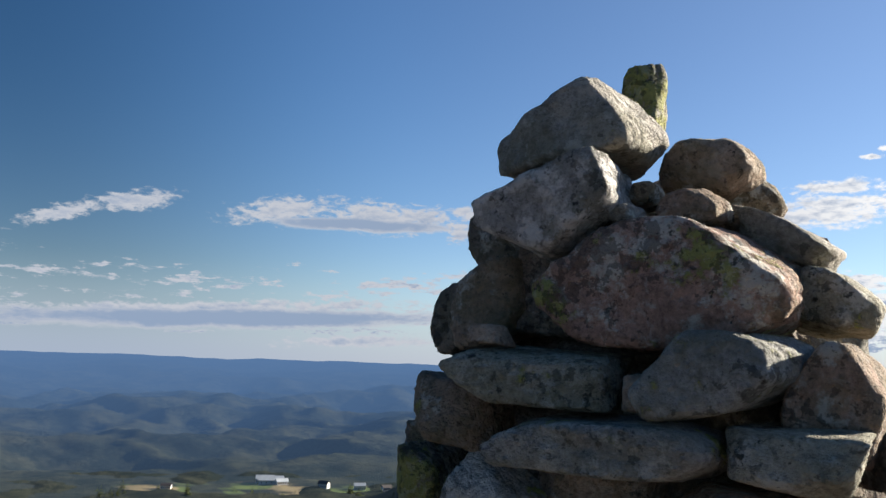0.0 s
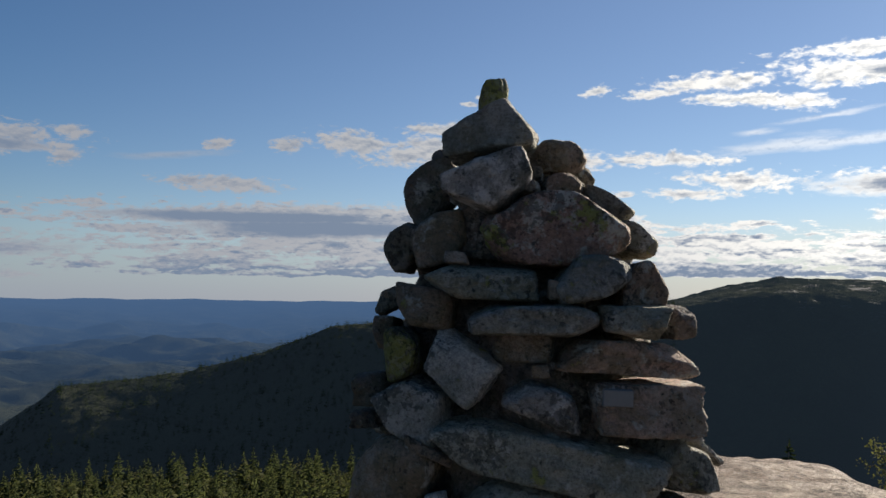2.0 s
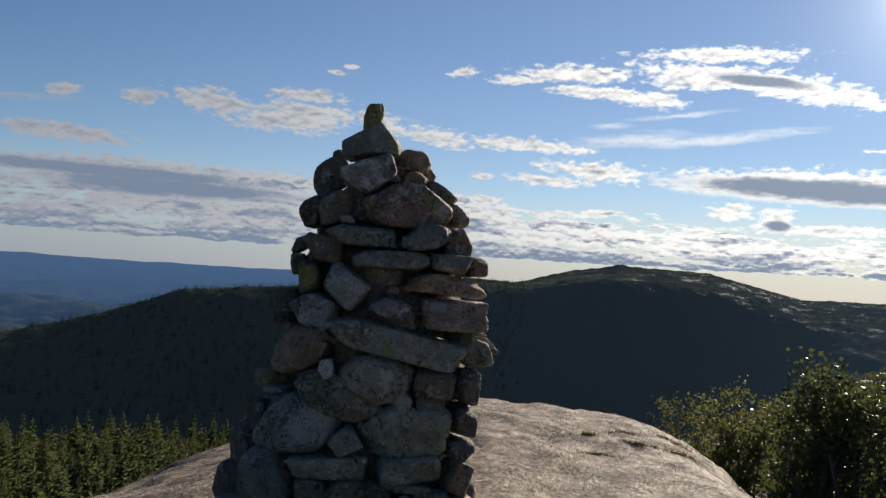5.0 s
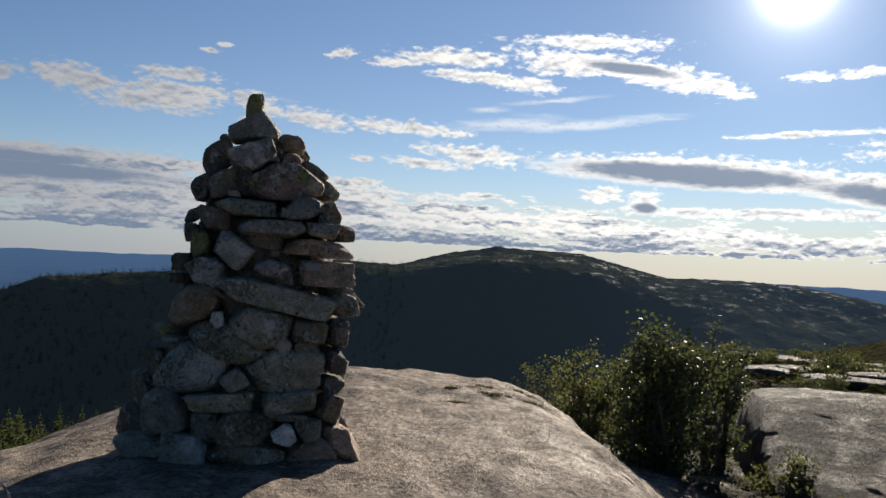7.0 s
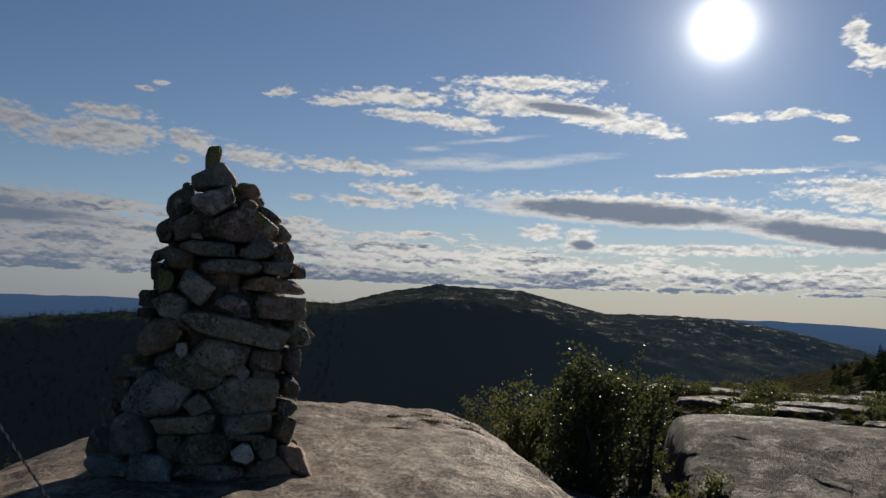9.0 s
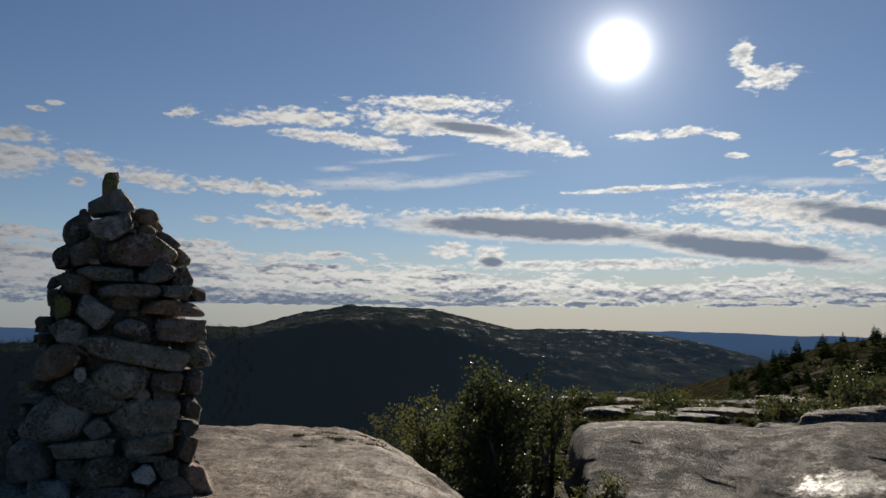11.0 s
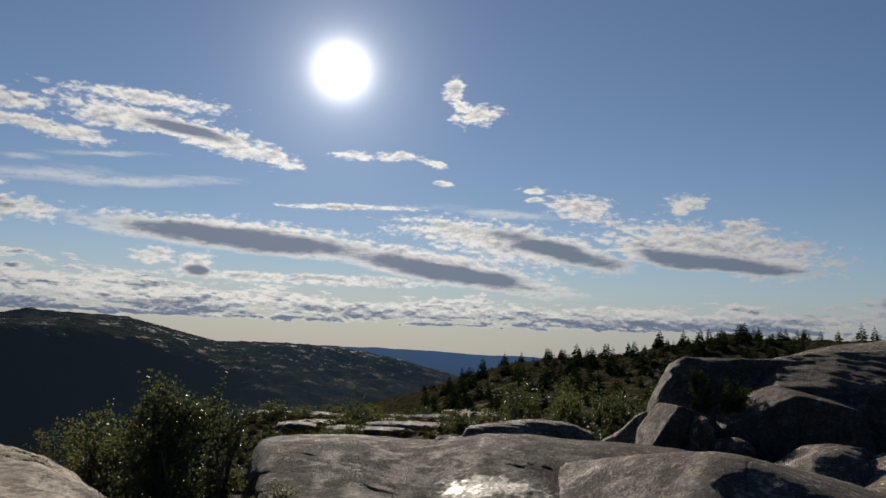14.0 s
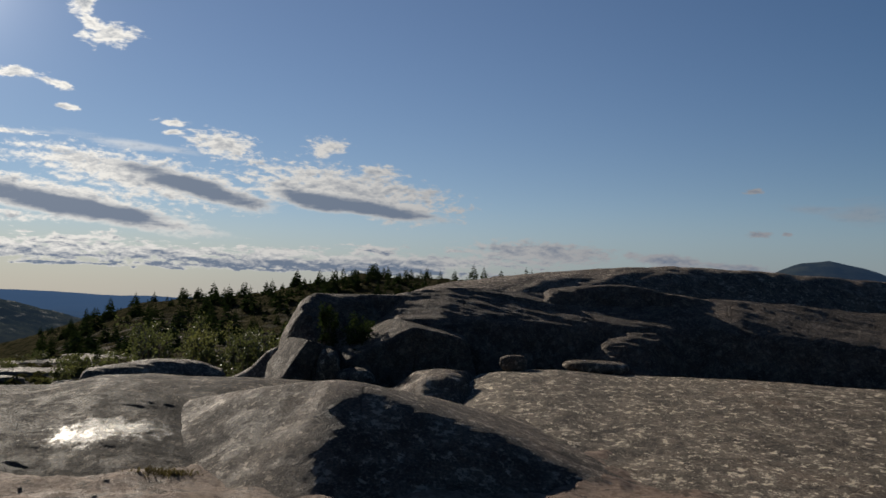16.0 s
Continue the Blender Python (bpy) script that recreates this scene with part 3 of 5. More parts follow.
FLOOR_RIGHT = ((0, -1.5), (40, -2.75), (80, -5.3), (150, -11), (300, -34), (600, -50), (1500, -120))


def far_land(x, y):
    dx, dy = x - EYE[0], y - EYE[1]
    r, a = np.hypot(dx, dy), np.degrees(np.arctan2(dx, dy))
    a = np.where(a < -100, a + 360, a)
    side = smooth(a, 54, 63)
    z = np.interp(r, *zip(*FLOOR_LEFT)) * (1 - side) + np.interp(r, *zip(*FLOOR_RIGHT)) * side
    z += waves(x, y, 240.0, 5, 3.0) * 5.0 * smooth(r, 240, 500)
    for table, r0, front, behind, rough in ((KNOLL, 760.0, 230.0, 500.0, 3.0), (HILL, 900.0, 280.0, 500.0, 2.0), (RIDGE, 210.0, 150.0, 260.0, 1.2)):
        el = crest(a, table)
        top = EYE[2] + r0 * np.tan(np.radians(el)) + waves(x, y, 0.11 * r0, 4, r0) * rough * 0.35 + waves(x, y, 0.031 * r0, 3, r0 + 2, 0.6) * 0.9 * r0 / 900
        k = np.where(r < r0, (r0 - r) / front, (r - r0) / behind)
        shape = np.clip(1 - k, 0, 1)
        shape = shape * shape * (3 - 2 * shape)
        shape = np.where(r < r0, shape**0.8, shape)
        lift = top - z
        z = np.where(lift > 0, z + lift * shape + rough * waves(x, y, r0 * 0.16, 5, r0) * np.clip(k * 1.5, 0, 0.5) * shape, z)
    return z


def land(x, y):
    x, y = np.asarray(x, float), np.asarray(y, float)
    r = np.hypot(x - EYE[0], y - EYE[1])
    k = smooth(r, 17, 60)
    return near_land(x, y) * (1 - k) + far_land(x, y) * k


def polar_sheet(name, radii, angles, height, mat, zones):
    """One sheet round the eye: rings by spokes, with named weights per vertex."""
    ra, an = np.meshgrid(np.asarray(radii), np.radians(angles), indexing="ij")
    x, y = EYE[0] + ra * np.sin(an), EYE[1] + ra * np.cos(an)
    z = height(x, y)
    nr, na = ra.shape
    i, j = np.meshgrid(np.arange(nr - 1), np.arange(na), indexing="ij")
    jn = (j + 1) % na
    quads = np.stack([i * na + j, (i + 1) * na + j, (i + 1) * na + jn, i * na + jn], -1).reshape(-1, 4)
    me = bpy.data.meshes.new(name)
    me.from_pydata(np.stack([x, y, z], -1).reshape(-1, 3).tolist(), [], quads[:, ::-1].tolist())
    me.polygons.foreach_set("use_smooth", [True] * len(me.polygons))
    for key, values in zones(x, y, z, ra, np.degrees(an)).items():
        me.attributes.new(key, "FLOAT", "POINT").data.foreach_set("value", np.ascontiguousarray(values, dtype=np.float32).ravel())
    me.materials.append(mat)
    me.update()
    return new(name, me)


def spokes(fine):
    return np.concatenate([np.arange(-48, 140, fine), np.arange(140, 312, 4.0)])


def ground_zones(x, y, z, r, a):
    a = np.where(a > 180, a - 360, a)
    forest = smooth(r + 6 * waves(x, y, 13.0, 4, 1.0), 24, 34)
    forest = np.maximum(forest, smooth(a, 56, 62) * smooth(r + 2 * waves(x, y, 5.0, 4, 1.0), 14.5, 18))
    # heath between the slabs
    s, n = 0.7 * x + 0.714 * y, 0.714 * x - 0.7 * y
    gully = smooth(n + 0.8 * waves(x, y, 3.0, 4, 5.0), 3.2, 4.4) * smooth(s + waves(x, y, 4.0, 3, 2.0), -1.5, 1.5)
    bare = 0.18 * smooth(a, 40, 46) * smooth(r, 500, 800) * smooth(z, -40, 10) + smooth(a, 56, 68) * (1 - smooth(r, 130, 180)) * (1 - 0.7 * smooth(a, 76, 84)) * 0.9
    sand = smooth(a + 3 * waves(x, y, 2.2, 4, 8.0), 64, 67) * (1 - smooth(r + 0.7 * waves(x, y, 1.7, 4, 3.0), 11.5, 13.5))
    forest = np.maximum(forest, gully * 0.9) * (1 - 0.9 * sand)
    return {"forest": forest, "bare": np.clip(bare, 0, 1), "sand": sand}


ground = tagged(polar_sheet("ground", [0.0, 0.4, 0.8, 1.2] + list(1.6 * 1.0165 ** np.arange(343)), spokes(0.3), land, GROUND, ground_zones),
                "bare rounded granite bedrock giving way to heath and forest", "ground", kind="structure")


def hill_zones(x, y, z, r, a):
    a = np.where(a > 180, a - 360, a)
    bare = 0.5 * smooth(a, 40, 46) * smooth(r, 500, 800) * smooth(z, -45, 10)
    # painted haze: the hills glow more with distance and towards the right
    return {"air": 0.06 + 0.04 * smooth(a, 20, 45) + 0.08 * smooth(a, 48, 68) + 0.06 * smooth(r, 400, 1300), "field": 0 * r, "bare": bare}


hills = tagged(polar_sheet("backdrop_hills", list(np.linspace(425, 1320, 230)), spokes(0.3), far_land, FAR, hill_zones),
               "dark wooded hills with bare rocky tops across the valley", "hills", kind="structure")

FAR_HILLS = ((-180, 0.3), (-48, 0.15), (-30, 0.06), (-20, 0.10), (-14, 0.0), (-6, 0.03), (3, 0.04), (18, -0.10), (25, -0.05), (40, -0.2), (60, -0.3), (66, -0.02), (70, 0.0), (76, -0.15), (82, -0.3), (100, 0.2), (118, 0.2), (121.5, 2.0), (123.5, 2.95), (125.2, 3.12), (127, 2.7), (128.6, 2.15), (133, 1.2), (142, 0.4), (180, 0.3))


def far_country(x, y):
    dx, dy = x - EYE[0], y - EYE[1]
    r, a = np.hypot(dx, dy), np.degrees(np.arctan2(dx, dy))
    a = np.where(a > 180, a - 360, a)
    z = np.interp(r, (0, 1100, 1500, 2400, 3400, 4600), (-200, -172, -165, -150, -120, -60))
    z += 24 * waves(x, y, 1300.0, 6, 7.0, 0.42) * smooth(r, 1000, 1600)
    z += 20 * (0.7 - np.abs(waves(x + 0.5 * y, y, 620.0, 4, 12.0, 0.42))) * smooth(r, 1180, 1500) * (1 - smooth(r, 2600, 3600))
    ridge = 1 - np.abs(waves(x * 0.8, y, 1500.0, 4, 4.0)) * 0.8
    z += 40 * np.clip(ridge - 0.45, 0, 1) * smooth(r, 1500, 2300)
    top = EYE[2] + 4300 * np.tan(np.radians(crest(a, FAR_HILLS))) + 4 * waves(a * 75, 0 * a, 700.0, 5, 2.0)
    k = np.clip(1 - np.abs(r - 4300) / np.where(r < 4300, 1500, 500), 0, 1)
    k = k * k * (3 - 2 * k)
    z = np.minimum(z, EYE[2] - r * 0.012) * (1 - k) + top * k
    return z


def far_zones(x, y, z, r, a):
    a = np.where(a > 180, a - 360, a)
    # share of painted haze glow, growing with distance
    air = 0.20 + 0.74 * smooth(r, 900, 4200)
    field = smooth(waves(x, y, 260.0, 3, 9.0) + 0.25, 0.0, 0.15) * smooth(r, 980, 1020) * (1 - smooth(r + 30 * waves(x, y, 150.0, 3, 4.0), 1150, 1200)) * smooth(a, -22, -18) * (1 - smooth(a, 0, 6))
    # less haze glow on the mountain at the right
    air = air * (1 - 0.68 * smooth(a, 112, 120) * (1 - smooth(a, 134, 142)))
    return {"air": air, "field": field, "bare": 0 * r}


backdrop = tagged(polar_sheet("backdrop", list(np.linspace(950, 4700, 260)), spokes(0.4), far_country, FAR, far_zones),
                  "distant wooded valley and hills, tinted by painted blue haze", "hills", kind="structure")

# ---- rocks ----


def part(name, data, mat, parent, label=""):
    """Links a mesh as one part under a thing."""
    if isinstance(data, bmesh.types.BMesh):
        me = bpy.data.meshes.new(name)
        data.to_mesh(me)
        data.free()
    else:
        me = data
    if mat and not me.materials:
        me.materials.append(mat)
    ob = new(name, me)
    ob.parent = parent
    return tagged(ob, label) if label else ob


BALLS = {}


def ball(level):
    """Directions and faces of a round ball, as arrays."""
    if level not in BALLS:
        bm = bmesh.new()
        bmesh.ops.create_icosphere(bm, subdivisions=level, radius=1.0)
        BALLS[level] = (np.array([v.co[:] for v in bm.verts]), [[v.index for v in f.verts] for f in bm.faces])
        bm.free()
    return BALLS[level]


def rock_mesh(name, size, seed, level=4, cuts=9, sharp=14.0, rough=0.03, grit=6.0, box=1.0, planes=()):
    """A boulder: a box of the given size, cut by random planes, with softened edges and an uneven skin."""
    rng = np.random.default_rng(seed)
    d, faces = ball(level)
    own = np.array(planes, float).reshape(-1, 4)
    normals = np.concatenate([np.eye(3), -np.eye(3), rng.normal(size=(cuts, 3)), own[:, :3]])
    normals[:6] += rng.normal(size=(6, 3)) * 0.10
    normals /= np.linalg.norm(normals, axis=1)[:, None]
    reach = np.concatenate([np.full(6, box), rng.uniform(0.92, 1.22, cuts), own[:, 3]])
    facing = np.maximum(d @ normals.T, 1e-3) / reach
    r = (facing**sharp).sum(1) ** (-1.0 / sharp)
    v = d * r[:, None]
    v /= np.abs(v).max(0)
    off = rng.uniform(0, 50, 3)
    q = v + off
    k = waves(q[:, 0] + 0.6 * q[:, 2], q[:, 1] - 0.5 * q[:, 2], 1.6, 4, seed * 0.37, 0.5) + 0.4 * waves(q[:, 1] + q[:, 2], q[:, 2] - 0.4 * q[:, 0], 1.6 / grit * 2, 3, seed * 0.11, 0.55)
    v = v * (1 + rough * k)[:, None]
    me = bpy.data.meshes.new(name)
    me.from_pydata((v * np.array(size) / 2).tolist(), [], faces)
    me.polygons.foreach_set("use_smooth", [True] * len(me.polygons))
    me.update()
    return me


# ---- the cairn ----
cairn = tagged(new("cairn"), "tall conical cairn of stacked lichen-spotted stones on bare granite", "cairn")
ACROSS, AWAY = Vector((0.85, -0.526, 0)), Vector((0.526, 0.85, 0))
TURN = math.degrees(math.atan2(-0.526, 0.85))
count = [0]


def stone(across, away, z, wide, deep, high, tilt, mat, turn=0, cuts=8, sharp=13.0, label="", level=5, box=0.92, seed=None, lean=0, planes=()):
    """One stone of the cairn: its middle (metres across, away and up), its size, its tilt, its stone."""
    count[0] += 1
    me = rock_mesh("stone", (wide, deep, high), seed or count[0] * 7 + 3, level, cuts, sharp, 0.035, 9.0, box, planes)
    ob = part("stone", me, mat, cairn, label)
    ob.matrix_local = Matrix.Translation(ACROSS * across + AWAY * away + Vector((0, 0, z))) @ pose(0, 0, 0, 0, 0, TURN + turn) @ pose(0, 0, 0, lean, -tilt, 0)
    return ob


stone(0.001, 0.030, 2.043, 0.109, 0.110, 0.204, 0, YELLOW, 0, cuts=5, sharp=16, planes=((-0.83, -0.12, 0.48, 1.00),), label="upright stone crowned with yellow-green lichen")
stone(0.012, -0.390, 1.866, 0.282, 0.220, 0.184, 2, GREY, 0, cuts=2, sharp=26, planes=((-0.63, -0.12, 0.72, 0.66), (0.88, -0.12, 0.39, 0.75), (0.17, -0.12, -0.95, 0.95),), label="angular grey capstone")
stone(0.210, -0.222, 1.804, 0.222, 0.170, 0.120, 0, BROWN, 0, cuts=4, sharp=9, planes=((0.74, -0.12, -0.62, 1.00), (0.74, -0.12, 0.62, 1.05),), label="blunt brown bar of stone")
stone(0.007, -0.470, 1.686, 0.259, 0.220, 0.178, 8, QUARTZ, 0, cuts=2, sharp=22, planes=((-0.64, -0.12, -0.71, 0.74), (0.64, -0.12, -0.71, 0.72), (-0.33, -0.12, 0.90, 0.90),), label="dark stone veined with white quartz")
stone(0.139, -0.388, 1.732, 0.052, 0.100, 0.048, 0, BROWN, 0, cuts=5, sharp=6)
stone(0.123, -0.464, 1.682, 0.072, 0.100, 0.041, 0, GREY, 0, cuts=5, sharp=6)
stone(0.217, -0.399, 1.698, 0.129, 0.100, 0.074, 6, PINK, 0, cuts=5, sharp=14, planes=((-0.83, -0.12, 0.48, 0.85), (0.83, -0.12, 0.48, 0.85),), label="pale pink lump of granite")
stone(0.275, -0.292, 1.697, 0.037, 0.100, 0.050, 0, BROWN, 0, cuts=5, sharp=8)
stone(0.361, -0.289, 1.645, 0.186, 0.180, 0.071, -22, GREY, 0, cuts=5, sharp=16, planes=((0.48, -0.12, 0.83, 0.90), (-0.48, -0.12, -0.83, 0.85),))
stone(-0.188, -0.225, 1.697, 0.226, 0.260, 0.169, 36, DARK, 0, cuts=5, sharp=14, planes=((-0.74, -0.12, 0.62, 0.85),))
stone(-0.145, -0.231, 1.793, 0.051, 0.100, 0.087, 10, DARK, -22, cuts=5, sharp=16)
stone(-0.265, -0.311, 1.519, 0.121, 0.240, 0.172, -14, DARK, 0, cuts=5, sharp=14, planes=((-0.62, -0.12, 0.74, 0.80), (-0.62, -0.12, -0.74, 0.80),))
stone(-0.141, -0.390, 1.539, 0.192, 0.260, 0.159, 12, BROWN, 0, cuts=5, sharp=10, planes=((-0.62, -0.12, 0.74, 0.85),))
stone(-0.081, -0.562, 1.474, 0.074, 0.070, 0.043, 0, BROWN, 0, cuts=5, sharp=10)
stone(-0.019, -0.390, 1.553, 0.138, 0.200, 0.184, 0, DARK, -2, cuts=5, sharp=16)
stone(0.193, -0.450, 1.557, 0.412, 0.320, 0.214, -4, RED, 0, cuts=3, sharp=16, planes=((-0.76, -0.12, 0.59, 0.82), (0.74, -0.12, 0.62, 0.86), (0.62, -0.12, -0.74, 0.98), (-0.79, -0.12, -0.55, 1.02),), label="big reddish boulder with lichen patches")
stone(0.440, -0.316, 1.538, 0.149, 0.200, 0.109, -6, LICHEN, 0, cuts=5, sharp=14, planes=((0.68, -0.12, 0.68, 0.72),))
stone(0.445, -0.393, 1.385, 0.142, 0.280, 0.206, -6, PINK, 0, cuts=5, sharp=18, planes=((0.74, -0.12, 0.62, 0.85), (-0.74, -0.12, 0.62, 0.90),))
stone(-0.026, -0.492, 1.406, 0.344, 0.300, 0.107, -3, LICHEN, 0, cuts=3, sharp=18, planes=((-0.87, -0.12, -0.41, 0.72), (-0.83, -0.12, 0.48, 0.85),))
stone(0.288, -0.536, 1.420, 0.263, 0.260, 0.124, 8, BLUE, 0, cuts=3, sharp=16, planes=((-0.83, -0.12, 0.48, 0.72), (0.74, -0.12, -0.62, 0.90), (0.74, -0.12, 0.62, 0.95),))
stone(0.203, -0.595, 1.384, 0.071, 0.070, 0.058, -10, BROWN, 0, cuts=5, sharp=14)
stone(-0.173, -0.438, 1.335, 0.233, 0.280, 0.119, -10, BROWN, 0, cuts=5, sharp=14, planes=((-0.83, -0.12, -0.48, 0.80),))
stone(-0.307, -0.307, 1.354, 0.101, 0.160, 0.066, 28, GREY, 0, cuts=5, sharp=22, planes=((-0.74, -0.12, 0.62, 0.70),))
stone(0.132, -0.547, 1.303, 0.397, 0.280, 0.102, 0, BLUE, 0, cuts=3, sharp=18, planes=((-0.83, -0.12, 0.48, 0.90), (0.83, -0.12, -0.48, 0.95),))
stone(0.400, -0.520, 1.304, 0.194, 0.260, 0.097, -3, LICHEN, 0, cuts=5, sharp=14)
stone(0.522, -0.371, 1.297, 0.095, 0.200, 0.110, 8, DARK, 29, cuts=5, sharp=20, planes=((-0.74, -0.12, 0.62, 0.80),))
stone(0.100, -0.466, 1.231, 0.214, 0.200, 0.093, 0, BROWN, 0, cuts=5, sharp=16)
stone(0.150, -0.578, 1.165, 0.052, 0.080, 0.038, 0, BROWN, 0, cuts=5, sharp=16)
stone(-0.239, -0.468, 1.208, 0.099, 0.220, 0.173, 6, YELLOW, 0, cuts=5, sharp=14, planes=((0.48, -0.12, 0.83, 0.85),))
stone(-0.298, -0.353, 1.257, 0.077, 0.200, 0.107, 0, DARK, 0, cuts=5, sharp=16)
stone(-0.067, -0.505, 1.169, 0.262, 0.240, 0.163, -36, PALE, -3, cuts=2, sharp=24, planes=((-0.08, -0.12, 0.96, 0.85), (-0.17, -0.12, -0.95, 0.85), (0.96, -0.12, 0.00, 0.92),))
stone(0.377, -0.470, 1.203, 0.408, 0.280, 0.101, -2, PINK, 9, cuts=2, sharp=24, planes=((-0.90, -0.12, 0.33, 0.90), (0.90, -0.12, 0.33, 0.95),))
stone(0.156, -0.520, 1.078, 0.279, 0.240, 0.120, -18, QUARTZ, 0, cuts=3, sharp=9, planes=((-0.83, -0.12, 0.48, 0.90), (0.83, -0.12, 0.48, 0.95),))
stone(0.427, -0.469, 1.071, 0.309, 0.280, 0.149, -1, PINK, 12, cuts=1, sharp=28)
stone(-0.199, -0.484, 1.055, 0.248, 0.260, 0.154, -18, PALE, -11, cuts=2, sharp=24, planes=((-0.79, -0.12, 0.55, 0.85), (-0.74, -0.12, -0.62, 0.85),))
stone(-0.319, -0.380, 1.097, 0.089, 0.220, 0.104, 0, DARK, -24, cuts=5, sharp=16)
stone(-0.329, -0.400, 1.008, 0.089, 0.200, 0.063, 0, DARK, -24, cuts=5, sharp=16)
stone(0.153, -0.487, 0.926, 0.769, 0.340, 0.150, -11, LICHEN, 0, cuts=3, sharp=20, planes=((-0.74, -0.12, 0.62, 1.00), (-0.90, -0.12, -0.33, 0.85), (-0.17, -0.12, -0.95, 0.90),))
stone(0.530, -0.428, 0.894, 0.211, 0.260, 0.158, -24, LICHEN, 23, cuts=5, sharp=18, planes=((0.83, -0.12, 0.48, 0.80), (0.48, -0.12, -0.83, 0.85),))
stone(0.534, -0.465, 0.985, 0.086, 0.140, 0.017, -2, PALE, 26, cuts=5, sharp=20)
stone(0.606, -0.340, 0.924, 0.150, 0.140, 0.030, -34, PALE, 38, cuts=5, sharp=20, planes=((-0.96, -0.12, 0.00, 0.80),))
stone(-0.239, -0.464, 0.875, 0.277, 0.300, 0.208, 10, BROWN, -13, cuts=5, sharp=6, planes=((-0.74, -0.12, 0.62, 0.90), (0.62, -0.12, -0.74, 0.90),))
stone(-0.159, -0.561, 0.952, 0.173, 0.160, 0.042, -22, BROWN, -8, cuts=5, sharp=16, planes=((-0.96, -0.12, 0.00, 0.80),))
stone(-0.131, -0.600, 0.797, 0.078, 0.090, 0.089, 14, WHITE, -6, cuts=5, sharp=24, planes=((-0.83, -0.12, -0.48, 0.75), (-0.83, -0.12, 0.48, 0.85),))
stone(0.094, -0.499, 0.760, 0.349, 0.320, 0.223, -8, LICHEN, 0, cuts=4, sharp=6, planes=((-0.79, -0.12, 0.55, 0.95), (-0.62, -0.12, -0.74, 0.85), (0.83, -0.12, -0.48, 0.90),))
stone(0.357, -0.506, 0.745, 0.222, 0.280, 0.127, -2, BROWN, 7, cuts=5, sharp=12)
stone(0.496, -0.469, 0.732, 0.097, 0.240, 0.146, 2, DARK, 19, cuts=5, sharp=12)
stone(-0.071, -0.502, 0.677, 0.437, 0.320, 0.227, -13, LICHEN, -3, cuts=4, sharp=6, planes=((-0.83, -0.12, 0.48, 0.90), (-0.74, -0.12, -0.62, 0.80), (0.83, -0.12, -0.48, 0.90),))
stone(-0.383, -0.371, 0.714, 0.118, 0.200, 0.100, 0, YELLOW, -33, cuts=5, sharp=10)
stone(-0.345, -0.454, 0.678, 0.104, 0.140, 0.040, -6, PALE, -26, cuts=5, sharp=18)
stone(-0.308, -0.473, 0.638, 0.122, 0.200, 0.091, 10, DARK, -20, cuts=5, sharp=16)
stone(0.190, -0.581, 0.697, 0.166, 0.140, 0.089, -36, GREY, 1, cuts=5, sharp=18, planes=((-0.96, -0.12, 0.00, 0.90),))
stone(0.349, -0.511, 0.765, 0.203, 0.260, 0.108, -5, BROWN, 7, cuts=5, sharp=12)
stone(0.517, -0.442, 0.734, 0.079, 0.240, 0.165, 2, DARK, 22, cuts=5, sharp=12)
stone(0.342, -0.519, 0.672, 0.173, 0.260, 0.096, -4, BROWN, 6, cuts=5, sharp=12)
stone(0.490, -0.477, 0.587, 0.103, 0.240, 0.152, 4, DARK, 18, cuts=5, sharp=14)
stone(-0.237, -0.471, 0.531, 0.382, 0.340, 0.285, -12, PALE, -12, cuts=4, sharp=6, planes=((-0.83, -0.12, 0.48, 0.90), (0.68, -0.12, -0.68, 0.92),), label="broad lilac-grey boulder")
stone(-0.412, -0.330, 0.540, 0.133, 0.220, 0.177, 8, DARK, -36, cuts=5, sharp=16)
stone(-0.468, -0.247, 0.402, 0.175, 0.260, 0.201, 10, DARK, -38, cuts=5, sharp=16)
stone(0.218, -0.506, 0.528, 0.461, 0.340, 0.246, 4, LICHEN, 1, cuts=4, sharp=6, planes=((-0.74, -0.12, 0.62, 0.90), (-0.74, -0.12, -0.62, 0.95),))
stone(-0.021, -0.607, 0.478, 0.130, 0.140, 0.148, 36, GREY, -1, cuts=5, sharp=18)
stone(0.485, -0.498, 0.459, 0.121, 0.240, 0.103, -8, DARK, 16, cuts=5, sharp=16)
stone(-0.086, -0.559, 0.370, 0.370, 0.280, 0.102, 3, LICHEN, -3, cuts=3, sharp=18)
stone(0.266, -0.552, 0.367, 0.341, 0.300, 0.155, 9, LICHEN, 2, cuts=4, sharp=10)
stone(-0.361, -0.462, 0.317, 0.258, 0.320, 0.282, 12, GREY, -22, cuts=5, sharp=6, planes=((-0.74, -0.12, 0.62, 0.90),))
stone(-0.518, -0.277, 0.215, 0.208, 0.260, 0.234, 22, DARK, -38, cuts=5, sharp=14, planes=((-0.62, -0.12, 0.74, 0.75),))
stone(0.479, -0.531, 0.331, 0.121, 0.260, 0.175, -20, BROWN, 14, cuts=5, sharp=14)
stone(-0.163, -0.554, 0.228, 0.180, 0.280, 0.186, 0, DARK, -5, cuts=5, sharp=16)
stone(0.034, -0.577, 0.238, 0.364, 0.320, 0.197, 0, BROWN, 0, cuts=4, sharp=6, planes=((-0.83, -0.12, 0.48, 0.90), (0.83, -0.12, -0.48, 0.90),))
stone(0.269, -0.612, 0.296, 0.196, 0.200, 0.048, 0, GREY, 2, cuts=5, sharp=18)
